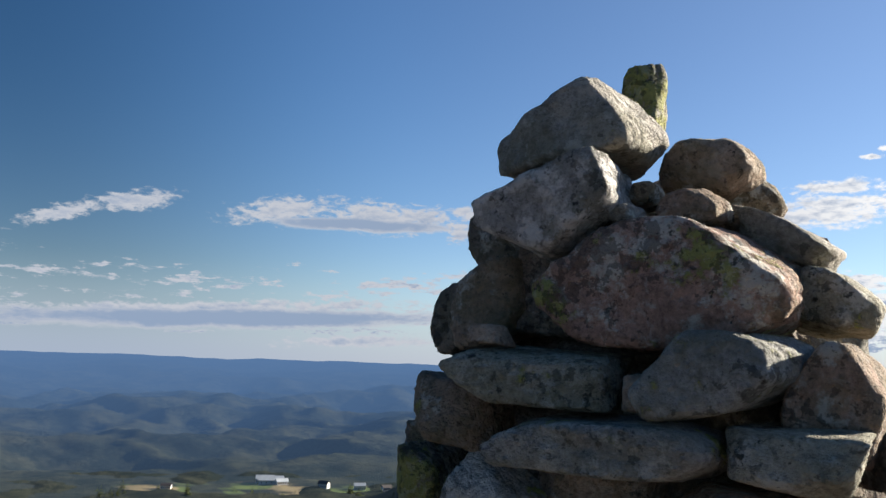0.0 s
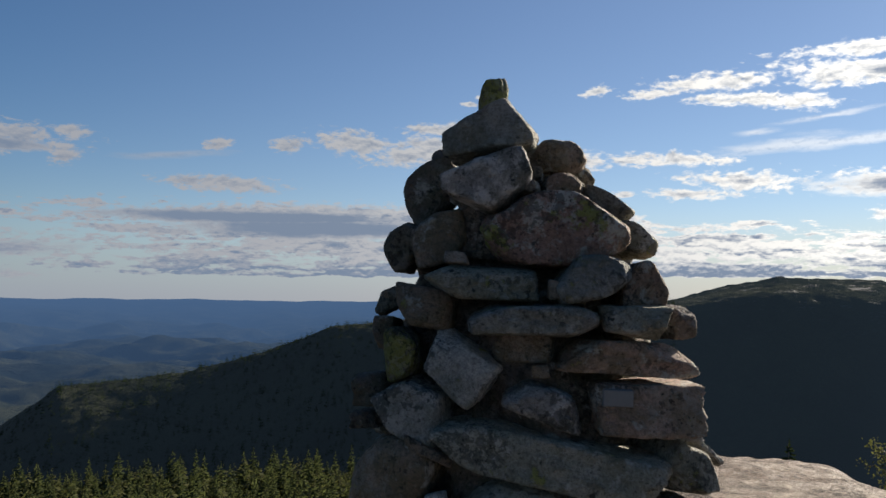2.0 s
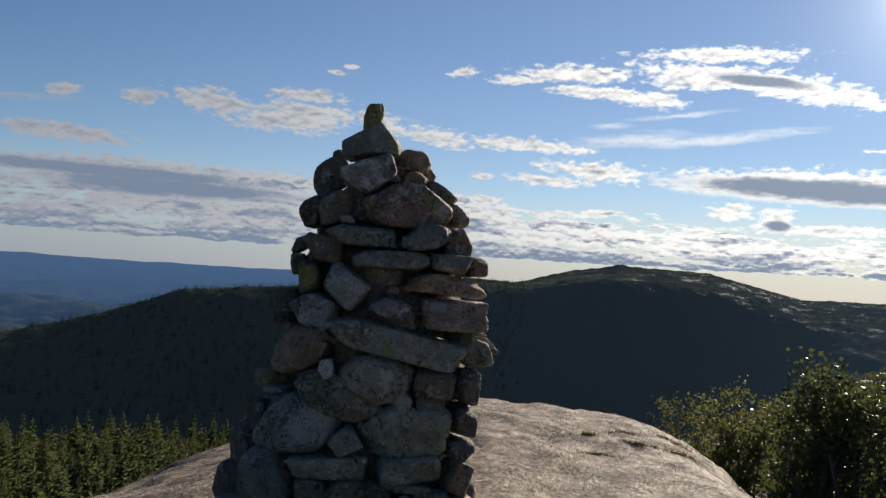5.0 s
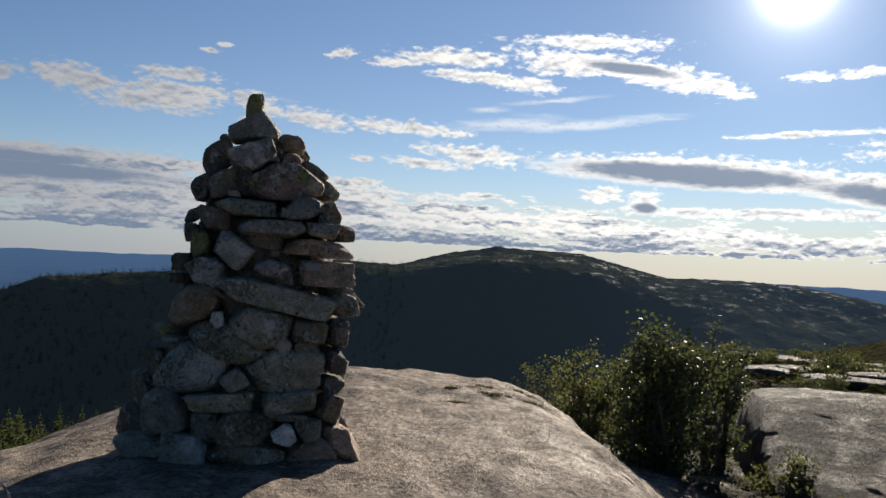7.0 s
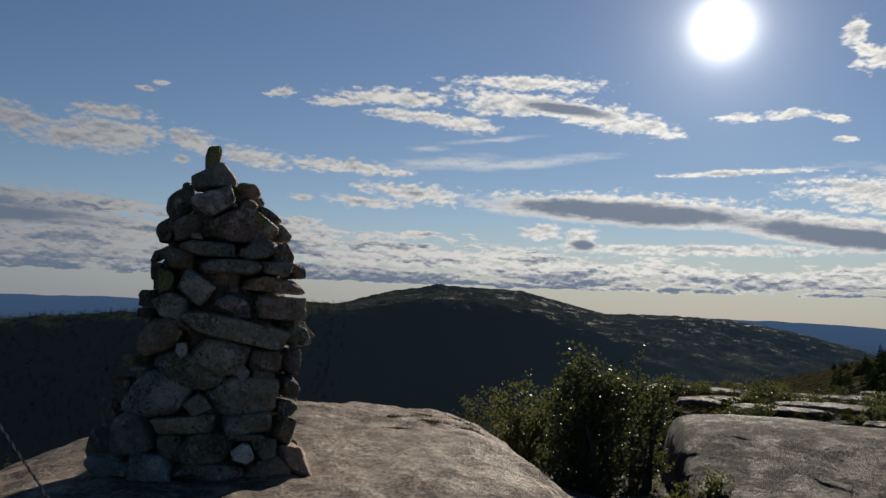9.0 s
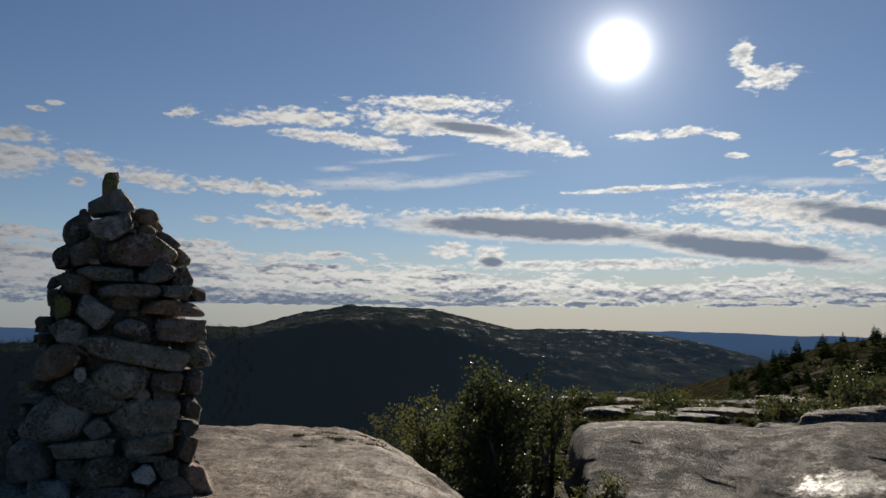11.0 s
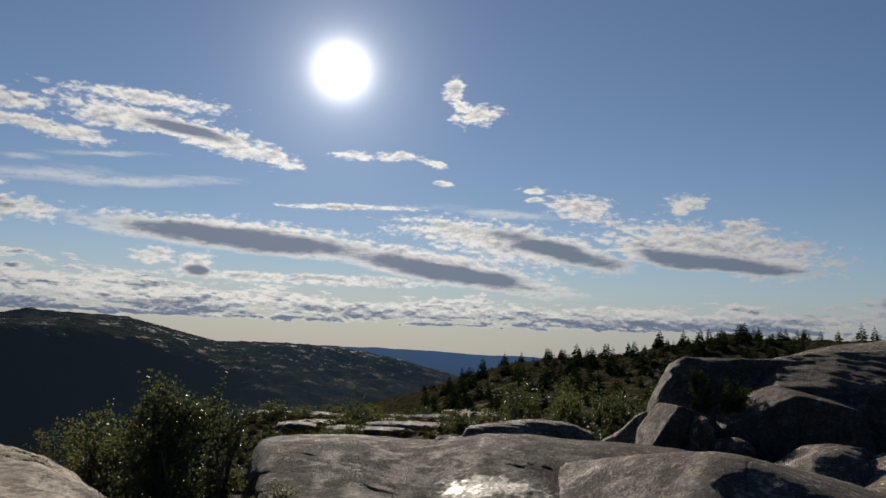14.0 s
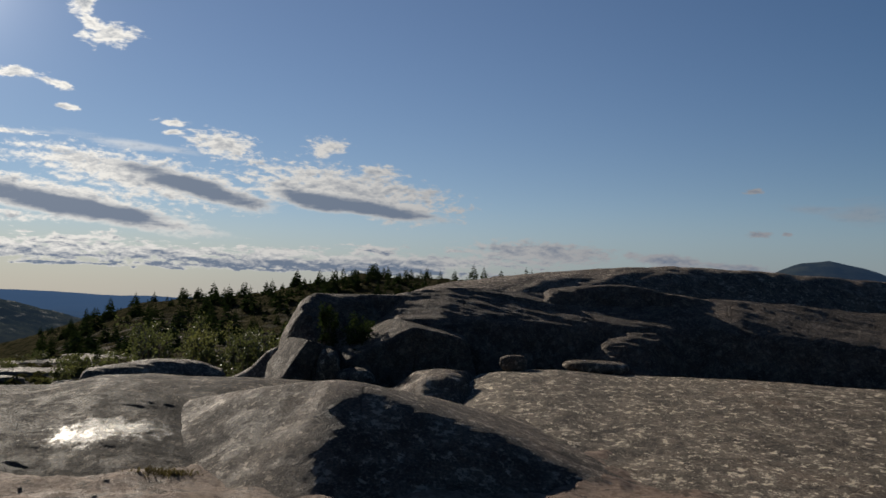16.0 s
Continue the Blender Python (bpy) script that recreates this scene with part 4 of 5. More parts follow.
stone(0.368, -0.600, 0.230, 0.191, 0.240, 0.131, -4, GREY, 6, cuts=5, sharp=14, planes=((-0.83, -0.12, -0.48, 0.80),))
stone(0.244, -0.706, 0.213, 0.118, 0.100, 0.112, 30, WHITE, 2, cuts=5, sharp=24, planes=((-0.74, -0.12, -0.62, 0.85),))
stone(-0.456, -0.411, 0.117, 0.401, 0.360, 0.176, -12, BLUE, -29, cuts=4, sharp=16, planes=((-0.62, -0.12, 0.74, 0.75), (-0.74, -0.12, -0.62, 0.85),))
stone(-0.255, -0.573, 0.120, 0.277, 0.300, 0.175, -6, BLUE, -10, cuts=5, sharp=14)
stone(0.056, -0.602, 0.095, 0.460, 0.320, 0.137, -7, BROWN, 0, cuts=5, sharp=6, planes=((-0.83, -0.12, 0.48, 0.80),))
stone(0.384, -0.577, 0.107, 0.301, 0.340, 0.192, 8, PINK, 6, cuts=4, sharp=6, planes=((-0.74, -0.12, 0.62, 0.80), (0.74, -0.12, 0.62, 0.95),))
stone(0.539, -0.531, 0.153, 0.158, 0.300, 0.256, 38, PINK, 17, cuts=5, sharp=18, planes=((0.48, -0.12, 0.83, 0.80),))

# the small metal plate let into one stone
plaque = bmesh.new()
bmesh.ops.create_cube(plaque, size=1.0)
bmesh.ops.scale(plaque, vec=(0.083, 0.036, 0.046), verts=plaque.verts)
bmesh.ops.bevel(plaque, geom=plaque.edges[:], offset=0.003, segments=1, affect="EDGES")
plate = part("plaque", plaque, PLATE, cairn, "small blank grey metal plate")
plate.matrix_local = Matrix.Translation(ACROSS * 0.352 + AWAY * -0.60 + Vector((0, 0, 1.101))) @ pose(0, 0, 0, 0, 2, TURN + 8)

# the unseen sides, and an added dark heart that imitates shade in the gaps
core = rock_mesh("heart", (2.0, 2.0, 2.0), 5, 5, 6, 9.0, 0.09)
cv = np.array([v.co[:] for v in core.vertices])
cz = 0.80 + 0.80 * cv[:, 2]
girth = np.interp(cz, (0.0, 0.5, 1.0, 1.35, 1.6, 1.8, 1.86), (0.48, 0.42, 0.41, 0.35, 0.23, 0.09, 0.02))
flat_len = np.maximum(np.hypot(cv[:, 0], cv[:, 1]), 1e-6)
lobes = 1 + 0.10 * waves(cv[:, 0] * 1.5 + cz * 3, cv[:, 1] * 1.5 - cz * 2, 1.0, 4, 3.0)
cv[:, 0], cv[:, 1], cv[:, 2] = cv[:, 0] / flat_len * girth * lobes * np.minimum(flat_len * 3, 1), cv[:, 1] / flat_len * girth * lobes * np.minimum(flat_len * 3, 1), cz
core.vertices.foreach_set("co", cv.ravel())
heart = part("rubble", core, DARK, cairn, "dark filler core added so the gaps between stones look shaded")
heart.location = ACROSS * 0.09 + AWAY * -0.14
back_rng = random.Random(4)
for level_z, radius, high in ((0.12, 0.46, 0.20), (0.31, 0.42, 0.19), (0.49, 0.39, 0.18), (0.67, 0.37, 0.18), (0.85, 0.36, 0.18), (1.03, 0.35, 0.17), (1.20, 0.33, 0.16), (1.36, 0.29, 0.16), (1.50, 0.24, 0.13), (1.63, 0.19, 0.13), (1.75, 0.10, 0.12)):
    gap = 2 * math.degrees(math.asin(min(0.9, 0.14 / radius)))
    bearing = 14 + back_rng.uniform(0, 16)
    while bearing < 186:
        a = radians(bearing)
        stone(0.09 + radius * math.cos(a), -0.12 + radius * math.sin(a), level_z + back_rng.uniform(-0.02, 0.02), back_rng.uniform(0.24, 0.34), back_rng.uniform(0.22, 0.3), high * back_rng.uniform(0.9, 1.2),
              back_rng.uniform(-9, 9), back_rng.choice((GREY, BROWN, DARK, LICHEN, BLUE, PINK)), bearing - 90 + back_rng.uniform(-12, 12), level=3)
        bearing += gap * back_rng.uniform(0.95, 1.15)


# ---- bedrock shapes round about ----


def polar(right_deg, dist):
    return EYE[0] + dist * math.sin(radians(right_deg)), EYE[1] + dist * math.cos(radians(right_deg))


def bedrock(name, right_deg, dist, z, size, turn, seed, label, category="rock", level=5, cuts=10, sharp=7.0, rough=0.03, box=1.0, mat=None, lean=0, tip=0, planes=()):
    """A rock at degrees to the right of +y and metres from the eye; z is its middle, turn the way its length lies (degrees left of square-on)."""
    me = rock_mesh(name, size, seed, level, cuts, sharp, rough, 9.0, box, planes)
    me.materials.append(mat or GRANITE)
    ob = new(name, me)
    x, y = polar(right_deg, dist)
    ob.matrix_world = pose(x, y, z, 0, 0, -right_deg + turn) @ pose(0, 0, 0, lean, tip, 0)
    return tagged(ob, label, category)


def whaleback(name, right_deg, dist, wide, deep, planes, label, seed, soft=5.0, cells=130, rough=0.03, mat=None, category="rock", warp=0.12, skin=0.055):
    """Ice-worn bedrock: the lowest of several slopes (height at its foot point, rise to the right, rise away from the eye), with rounded edges."""
    me = bpy.data.meshes.new(name)
    x, y = np.meshgrid(np.linspace(-wide / 2, wide / 2, cells), np.linspace(-deep / 2, deep / 2, cells), indexing="ij")
    wx, wy = x + warp * waves(x, y, 3.6, 2, seed), y + warp * waves(y, x, 4.1, 2, seed + 3)
    z = -np.log(sum(np.exp(-soft * np.clip(c + a * wx + b * wy + 4, -3, 30)) for c, a, b in planes)) / soft - 4
    z += rough * waves(x, y, 4.5, 4, seed + 1, 0.45) + skin * noise(x + 0.3 * z, y + 0.5 * z, 0.5, 4, seed, 0.58)
    rim = np.minimum(1 - np.abs(x) / (wide / 2), 1 - np.abs(y) / (deep / 2))
    z -= 2.6 * (1 - smooth(rim, 0.0, 0.12))
    z = np.maximum(z, -4.0)
    i, j = np.meshgrid(np.arange(cells - 1), np.arange(cells - 1), indexing="ij")
    q = np.stack([i * cells + j, (i + 1) * cells + j, (i + 1) * cells + j + 1, i * cells + j + 1], -1).reshape(-1, 4)
    me.from_pydata(np.stack([x, y, z], -1).reshape(-1, 3).tolist(), [], q.tolist())
    me.polygons.foreach_set("use_smooth", [True] * len(me.polygons))
    me.materials.append(mat or GRANITE)
    me.update()
    ob = new(name, me)
    ex, ey = polar(right_deg, dist)
    ob.matrix_world = pose(ex, ey, 0, 0, 0, -right_deg)
    return tagged(ob, label, category)


def ledge(name, dist, profile, front, back, label, seed, near, beyond, skin=0.06, grit=0.8, soft=7.0, cells=(200, 120), mat=None, ribs=0.0, fade=0.3, ease=0.12):
    """Bedrock with a crest: the profile gives its skyline (degrees right, degrees up from the eye) at one distance; the face falls towards the eye, the top runs back."""
    a0, a1 = profile[0][0], profile[-1][0]
    ang, d = np.meshgrid(np.linspace(a0, a1, cells[0]), np.concatenate([np.linspace(dist - near, dist, cells[1] * 2 // 3, endpoint=False), np.linspace(dist, dist + beyond, cells[1] // 3)]), indexing="ij")
    nr = d.shape[1]
    side = np.radians(ang) * d
    aw = ang + np.degrees((0.5 * noise(side, d * 0.6, 2.2, 3, seed + 5)) / d) * fade * 2
    dw = d + fade * noise(side, d * 0.5, 2.6, 4, seed + 9)
    table = np.interp(np.arange(a0, a1, 0.05), *zip(*profile))
    wide = max(1, int(ease / 0.05))
    for _ in range(2):
        table = np.convolve(np.pad(table, wide, mode="edge"), np.ones(2 * wide + 1) / (2 * wide + 1), "valid")
    turn = np.radians(np.interp(aw, np.arange(a0, a1, 0.05), table))
    top = EYE[2] + dist * np.tan(turn) + 0.4 * skin * noise(side, d, 2.0, 3, seed + 2)
    slopes = (top + back * (dw - dist), top + front * (dw - dist))
    z = -np.log(sum(np.exp(-soft * np.clip(h + 6, -2, 30)) for h in slopes)) / soft - 6
    z += skin * noise(0.83 * side + 0.56 * d, 0.83 * d - 0.56 * side + 0.6 * z, grit, 4, seed, 0.58) + ribs * noise(side, d * 0.25, 1.1, 4, seed + 7, 0.6) * smooth(top - z, 0.05, 0.4)
    mid = radians((a0 + a1) / 2)
    cx, cy = EYE[0] + dist * math.sin(mid), EYE[1] + dist * math.cos(mid)
    x, y = EYE[0] + d * np.sin(np.radians(ang)) - cx, EYE[1] + d * np.cos(np.radians(ang)) - cy
    i, j = np.meshgrid(np.arange(cells[0] - 1), np.arange(nr - 1), indexing="ij")
    q = np.stack([i * nr + j, (i + 1) * nr + j, (i + 1) * nr + j + 1, i * nr + j + 1], -1).reshape(-1, 4)
    me = bpy.data.meshes.new(name)
    me.from_pydata(np.stack([x, y, z], -1).reshape(-1, 3).tolist(), [], q[:, ::-1].tolist())
    me.polygons.foreach_set("use_smooth", [True] * len(me.polygons))
    me.materials.append(mat or GRANITE)
    me.update()
    ob = new(name, me)
    ob.location = (cx, cy, 0)
    return tagged(ob, label, "rock")


ledge("granite_slab", 13.6, ((61.6, -14), (62.4, -10), (62.8, -7.4), (63.3, -6.5), (64.0, -6.2), (66, -5.95), (70, -5.9), (73, -6.1), (75.3, -6.1), (77.3, -5.7), (78.6, -5.4), (81.5, -5.35), (84, -5.55), (88, -5.6), (91.2, -5.8), (97, -6.6)), 0.25, -0.10, "long ice-worn granite slab with a wet shining patch", 11, 5.2, 4.0, skin=0.03, grit=0.9, fade=0.05, cells=(340, 230), mat=SLAB_DARK)
whaleback("granite_mound", 94.2, 11.3, 11.0, 7.0, ((0.27, 0.5, 0.40), (0.13, -0.33, 0.02), (0.40, -0.14, 0.52), (0.0, 0.0, -0.35)), "ridged granite mound with one lit flank", 13, soft=9.0, cells=240, skin=0.014, rough=0.012, warp=0.05)
ledge("granite_slab", 18.5, ((95, -12), (98, -9), (100.4, -7), (102.2, -5.2), (103, -4.8), (104.7, -4.5), (108.6, -4.3), (112, -4.5), (116, -4.45), (122, -4.4), (128.4, -4.5), (135, -4.8), (146, -5.3)), 0.095, -0.2, "broad mottled granite slab with pale crusts", 14, 11.5, 2.5, skin=0.035, grit=0.5, fade=0.06, ease=0.9, mat=PALE_GRANITE, cells=(460, 280))
ledge("granite_outcrop", 16.8, ((97.0, -8.5), (97.5, -6.6), (98.5, -5.75), (99.4, -5.05), (100.8, -4.8), (102, -4.9), (102.8, -6.1), (103.4, -8)), 0.55, -0.1, "low granite knob with a pale lit edge", 12, 2.2, 1.5, skin=0.04, cells=(120, 90))
bedrock("boulder", 90.9, 20.2, -0.55, (2.0, 1.9, 1.75), 0, 15, "dark granite wedge with one sunlit slanting face", "boulder", cuts=0, sharp=26.0, rough=0.018, mat=DARK_GRANITE, planes=((-0.80, -0.34, 0.50, 0.42), (0.10, -0.98, 0.16, 0.62), (0.30, 0.1, 0.95, 0.80)))
bedrock("boulder", 97.9, 20.6, -0.25, (3.7, 2.4, 2.1), 0, 26, "big dark granite hump with a sunlit shoulder", "boulder", cuts=2, sharp=16.0, rough=0.02, mat=DARK_GRANITE, planes=((-0.62, -0.26, 0.74, 0.56), (0.06, -0.97, 0.22, 0.66), (0.35, -0.05, 0.93, 0.74)))
ledge("granite_outcrop", 23.4, ((89.0, -8), (89.6, -3.2), (90.4, -1.4), (91.0, -0.2), (91.6, 0.14), (94.4, 0.1), (98.7, 0.33), (102.7, 0.2), (107, 0.39), (107.7, 0.96), (110, 1.25), (112.7, 1.27), (115.3, 0.9), (119.6, 0.4), (128.4, -0.6), (140, -1.5)), 1.25, -0.06, "ribbed granite wall with open joints", 17, 3.2, 4.0, skin=0.13, grit=1.2, cells=(420, 150), ribs=0.4, mat=DARK_GRANITE)
ledge("granite_outcrop", 22.4, ((96.0, -5), (96.6, -2.7), (97.3, -1.7), (97.9, -0.8), (99.1, -0.55), (100.3, -0.95), (101.1, -1.7), (101.8, -4)), 1.0, 0.1, "rounded granite hump catching the light", 19, 1.6, 1.6, skin=0.08, cells=(130, 90))
ledge("granite_outcrop", 21.4, ((94.4, -8), (95.1, -4.8), (96.1, -3.4), (96.8, -2.7), (97.7, -1.85), (100.7, -1.4), (103.1, -1.45), (108.5, -1.65), (116, -1.6), (120.3, -1.7), (128.4, -2.5), (140, -3)), 1.7, 0.34, "dark ledge of granite under the dome", 16, 1.5, 2.4, skin=0.06, cells=(420, 130), mat=DARK_GRANITE)
ledge("granite_outcrop", 20.4, ((109.8, -7), (110.3, -4.6), (110.9, -3.5), (111.8, -2.55), (113.1, -2.2), (115, -2.2), (115.7, -2.75), (117.5, -4.4), (118.2, -7)), 0.9, 0.15, "shelf of fractured granite at the foot of the ledge", 20, 1.6, 1.4, skin=0.12, cells=(150, 90), ribs=0.2, mat=DARK_GRANITE)
ledge("granite_slab", 19.8, ((76.2, -8), (77.2, -5.0), (80.7, -4.42), (82.6, -4.4), (84.5, -4.6), (86, -5.1), (86.8, -8)), 0.8, -0.1, "low dark rock beyond the slab", 21, 1.6, 1.6, cells=(150, 80))
whaleback("granite_dome", 115, 33.0, 40.0, 22.0, ((2.85, 0.12, 0.05), (9.3, 0.85, 0.0), (3.1, -0.22, 0.55), (3.3, 0.0, 0.36), (3.0, 0, -0.25)), "bare rounded granite dome on the skyline", 18, soft=3.0, cells=240, skin=0.06)
bedrock("boulder", 92.9, 19.6, -0.62, (0.62, 0.8, 0.95), 5, 21, "upright rounded boulder at the foot of the outcrop", "boulder", level=4, sharp=5.0)
bedrock("boulder", 94.6, 19.4, -0.86, (1.05, 0.8, 0.62), -8, 22, "low rounded boulder beside the outcrop", "boulder", level=4, sharp=5.0)
bedrock("boulder", 105.6, 18.6, -0.30, (0.62, 0.5, 0.4), 8, 23, "small boulder on the rim of the slab", "boulder", level=4, sharp=6.0)
bedrock("boulder", 111.2, 18.8, -0.33, (1.5, 0.6, 0.3), 0, 24, "pale flat boulder on the slab", "boulder", level=4, sharp=6.0)

# ---- plants ----


def add_leaf(verts, faces, rng, at, size, up_bias=0.3):
    n = Vector((rng.gauss(0, 1), rng.gauss(0, 1), rng.gauss(0, 1) + up_bias)).normalized()
    a = n.orthogonal().normalized()
    a = Matrix.Rotation(rng.uniform(0, 6.28), 3, n) @ a
    b = n.cross(a)
    k = len(verts)
    l, w = size, size * 0.36
    verts += [tuple(at - a * l * 0.5), tuple(at + b * w + n * w * 0.2), tuple(at + a * l * 0.5), tuple(at - b * w + n * w * 0.2)]
    faces.append((k, k + 1, k + 2, k + 3))


def tube(verts, faces, a, b, ra, rb, sides=5):
    way = (b - a).normalized()
    u = way.orthogonal().normalized()
    v = way.cross(u)
    k = len(verts)
    for p, r in ((a, ra), (b, rb)):
        for s in range(sides):
            t = 6.2832 * s / sides
            verts.append(tuple(p + u * r * math.cos(t) + v * r * math.sin(t)))
    for s in range(sides):
        faces.append((k + s, k + (s + 1) % sides, k + sides + (s + 1) % sides, k + sides + s))


def mesh_of(name, verts, faces, mat):
    me = bpy.data.meshes.new(name)
    me.from_pydata([tuple(v) for v in verts], [], faces)
    me.materials.append(mat)
    me.update()
    return me


def leafy_bush(name, at, wide, high, leaves, leaf, mat, seed, label, category="bush", stems=9, turn=0.0, deep=0.8, open_top=0.35):
    """A shrub of many stems that fork, with loose leaf clumps and gaps between them."""
    rng = random.Random(seed)
    thing = tagged(new(name), label, category)
    thing.location = at
    thing.rotation_euler = (0, 0, turn)
    bv, bf, lv, lf = [], [], [], []
    tips = []
    for k in range(stems):
        a = 6.2832 * k / stems + rng.uniform(-0.4, 0.4)
        reach = rng.uniform(0.25, 1.0)
        foot = Vector((rng.uniform(-0.18, 0.18) * wide, rng.uniform(-0.12, 0.12) * wide, -0.1))
        top = Vector((math.cos(a) * wide * 0.48 * reach, math.sin(a) * wide * 0.48 * deep * reach, high * (0.98 - 0.5 * reach**2) * rng.uniform(0.75, 1.05)))
        bend = foot.lerp(top, 0.5) + Vector((0, 0, high * 0.10))
        tube(bv, bf, foot, bend, 0.02 * high, 0.012 * high)
        tube(bv, bf, bend, top, 0.012 * high, 0.004 * high)
        for _ in range(7):
            t = rng.uniform(0.15, 1.0)
            p = foot.lerp(bend, t * 2) if t < 0.5 else bend.lerp(top, t * 2 - 1)
            q = p + Vector((rng.gauss(0, 0.13) * wide, rng.gauss(0, 0.11) * wide, rng.uniform(0.0, 0.22) * high))
            q.z = min(q.z, high * 1.02)
            tube(bv, bf, p, q, 0.006 * high, 0.002 * high, 4)
            tips.append((p, q))
    for _ in range(leaves):
        p, q = rng.choice(tips)
        at_leaf = p.lerp(q, rng.uniform(0.25, 1.12)) + Vector((rng.gauss(0, 0.042) * wide, rng.gauss(0, 0.042) * wide, rng.gauss(0, 0.04) * high))
        if at_leaf.z < 0:
            at_leaf.z = -at_leaf.z * 0.5
        if rng.random() < 0.22:
            at_leaf.z *= 0.45
        add_leaf(lv, lf, rng, at_leaf, leaf * rng.uniform(0.6, 1.25))
    part("stem", mesh_of("stem", bv, bf, BARK), None, thing)
    part("foliage", mesh_of("foliage", lv, lf, mat), None, thing)
    return thing


def conifer_data(high, wide, tiers, blades, seed, droop=0.35, ragged=0.3, bare=0.08):
    """Trunk and whorls of drooping sprays."""
    rng = random.Random(seed)
    tv, tf, nv, nf = [], [], [], []
    tube(tv, tf, Vector((0, 0, -0.3)), Vector((rng.uniform(-0.02, 0.02) * high, 0, high * 0.97)), 0.016 * high, 0.002 * high, 6)
    for k in range(tiers):
        f = k / (tiers - 1)
        z = high * (bare + (1 - bare) * f)
        reach = wide * 0.5 * (1 - f) ** 0.85 + 0.02 * high
        for b in range(blades):
            a = 6.2832 * (b + 0.5 * (k % 2)) / blades + rng.uniform(-0.35, 0.35)
            l = reach * rng.uniform(1 - ragged, 1 + ragged)
            d, s = Vector((math.cos(a), math.sin(a), 0)), Vector((-math.sin(a), math.cos(a), 0))
            root = Vector((0, 0, z + rng.uniform(-0.4, 0.4) * high / tiers))
            mid = root + d * l * 0.55 + Vector((0, 0, -droop * l * 0.25))
            tip = root + d * l + Vector((0, 0, -droop * l * rng.uniform(0.4, 1.0)))
            w = l * rng.uniform(0.2, 0.34)
            hang = Vector((0, 0, -0.16 * l - 0.012 * high))
            i = len(nv)
            nv += [root, mid + s * w + hang * 0.6, tip, mid - s * w + hang * 0.6, mid + hang * 1.6]
            nf += [(i, i + 1, i + 2), (i, i + 2, i + 3), (i, i + 4, i + 2)]
    i = len(nv)
    nv += [Vector((0.012 * high, 0, 0.92 * high)), Vector((-0.012 * high, 0.008 * high, 0.92 * high)), Vector((0, 0, 1.02 * high))]
    nf.append((i, i + 1, i + 2))
    return tv, tf, nv, nf


def conifer(name, high, wide, tiers, blades, seed, mat, label, **more):
    tv, tf, nv, nf = conifer_data(high, wide, tiers, blades, seed, **more)
    thing = tagged(new(name), label, "tree", "conifers")
    part("trunk", mesh_of("trunk", tv, tf, BARK), None, thing)
    part("crown", mesh_of("crown", nv, nf, mat), None, thing)
    return thing


def woods(name, spots, high, wide, tiers, blades, mat, label, seed, kinds=5, category="forest"):
    """A far wood as one mesh: several tree shapes set down at the given spots, each with its own size and turn."""
    rng = random.Random(seed)
    shapes = []
    for k in range(kinds):
        _, _, nv, nf = conifer_data(1.0, wide / high * rng.uniform(0.8, 1.25), tiers, blades, seed * 10 + k)
        shapes.append((np.array([tuple(v) for v in nv]), np.array(nf)))
    allv, allf, n = [], [], 0
    for x, y, z in spots:
        v, f = rng.choice(shapes)
        h = high * (0.35 + 1.3 * rng.random() ** 2.2)
        a = rng.uniform(0, 6.28)
        c, s = math.cos(a) * h, math.sin(a) * h
        allv.append(np.stack([x + c * v[:, 0] - s * v[:, 1], y + s * v[:, 0] + c * v[:, 1], z + h * v[:, 2]], -1))
        allf.append(f + n)
        n += len(v)
    me = bpy.data.meshes.new(name)
    me.from_pydata(np.concatenate(allv).tolist(), [], np.concatenate(allf).tolist())
    me.materials.append(mat)
    me.update()
    return tagged(new(name, me), label, category, kind="stuff")


def scatter(seed, number, right, dist, keep=None, power=1.0):
    """Spots on the land between two bearings and two distances."""
    rng = np.random.default_rng(seed)
    a = np.radians(rng.uniform(right[0], right[1], number))
    d = dist[0] + (dist[1] - dist[0]) * rng.uniform(0, 1, number) ** power
    x, y = EYE[0] + d * np.sin(a), EYE[1] + d * np.cos(a)
    z = land(x, y)
    ok = np.ones(number, bool) if keep is None else keep(x, y, z, np.degrees(a), d, rng.uniform(0, 1, number))
    return np.stack([x, y, z], -1)[ok].tolist()


def bush_at(right_deg, dist, z, wide, high, leaves, leaf, mat, seed, label, **more):
    x, y = polar(right_deg, dist)
    return leafy_bush("bush", (x, y, z), wide, high, leaves, leaf, mat, seed, label, **more)


bush_at(57.5, 11.6, -1.45, 1.75, 2.0, 11000, 0.06, LEAF, 3, "dense dark green birch bush in a gully", stems=16)
bush_at(61.0, 12.8, -1.45, 1.1, 2.15, 2600, 0.055, LEAF, 4, "taller thin birch bush behind the dense one", stems=7)
bush_at(53.6, 13.5, -1.35, 1.8, 1.45, 4500, 0.055, SHRUB, 5, "yellowish willow shrub at the rock's edge", stems=10)
bush_at(56.0, 17.5, -2.1, 2.2, 1.5, 4500, 0.06, SHRUB, 6, "pale green willow shrub beyond the slab", stems=10)
bush_at(64.6, 11.2, -1.5, 1.5, 0.75, 3500, 0.05, SHRUB, 7, "low yellow-green shrub below the slab", stems=9)
bush_at(51.2, 16.5, -1.75, 1.5, 1.25, 2400, 0.05, SHRUB, 8, "small willow shrub behind the dome", stems=7)
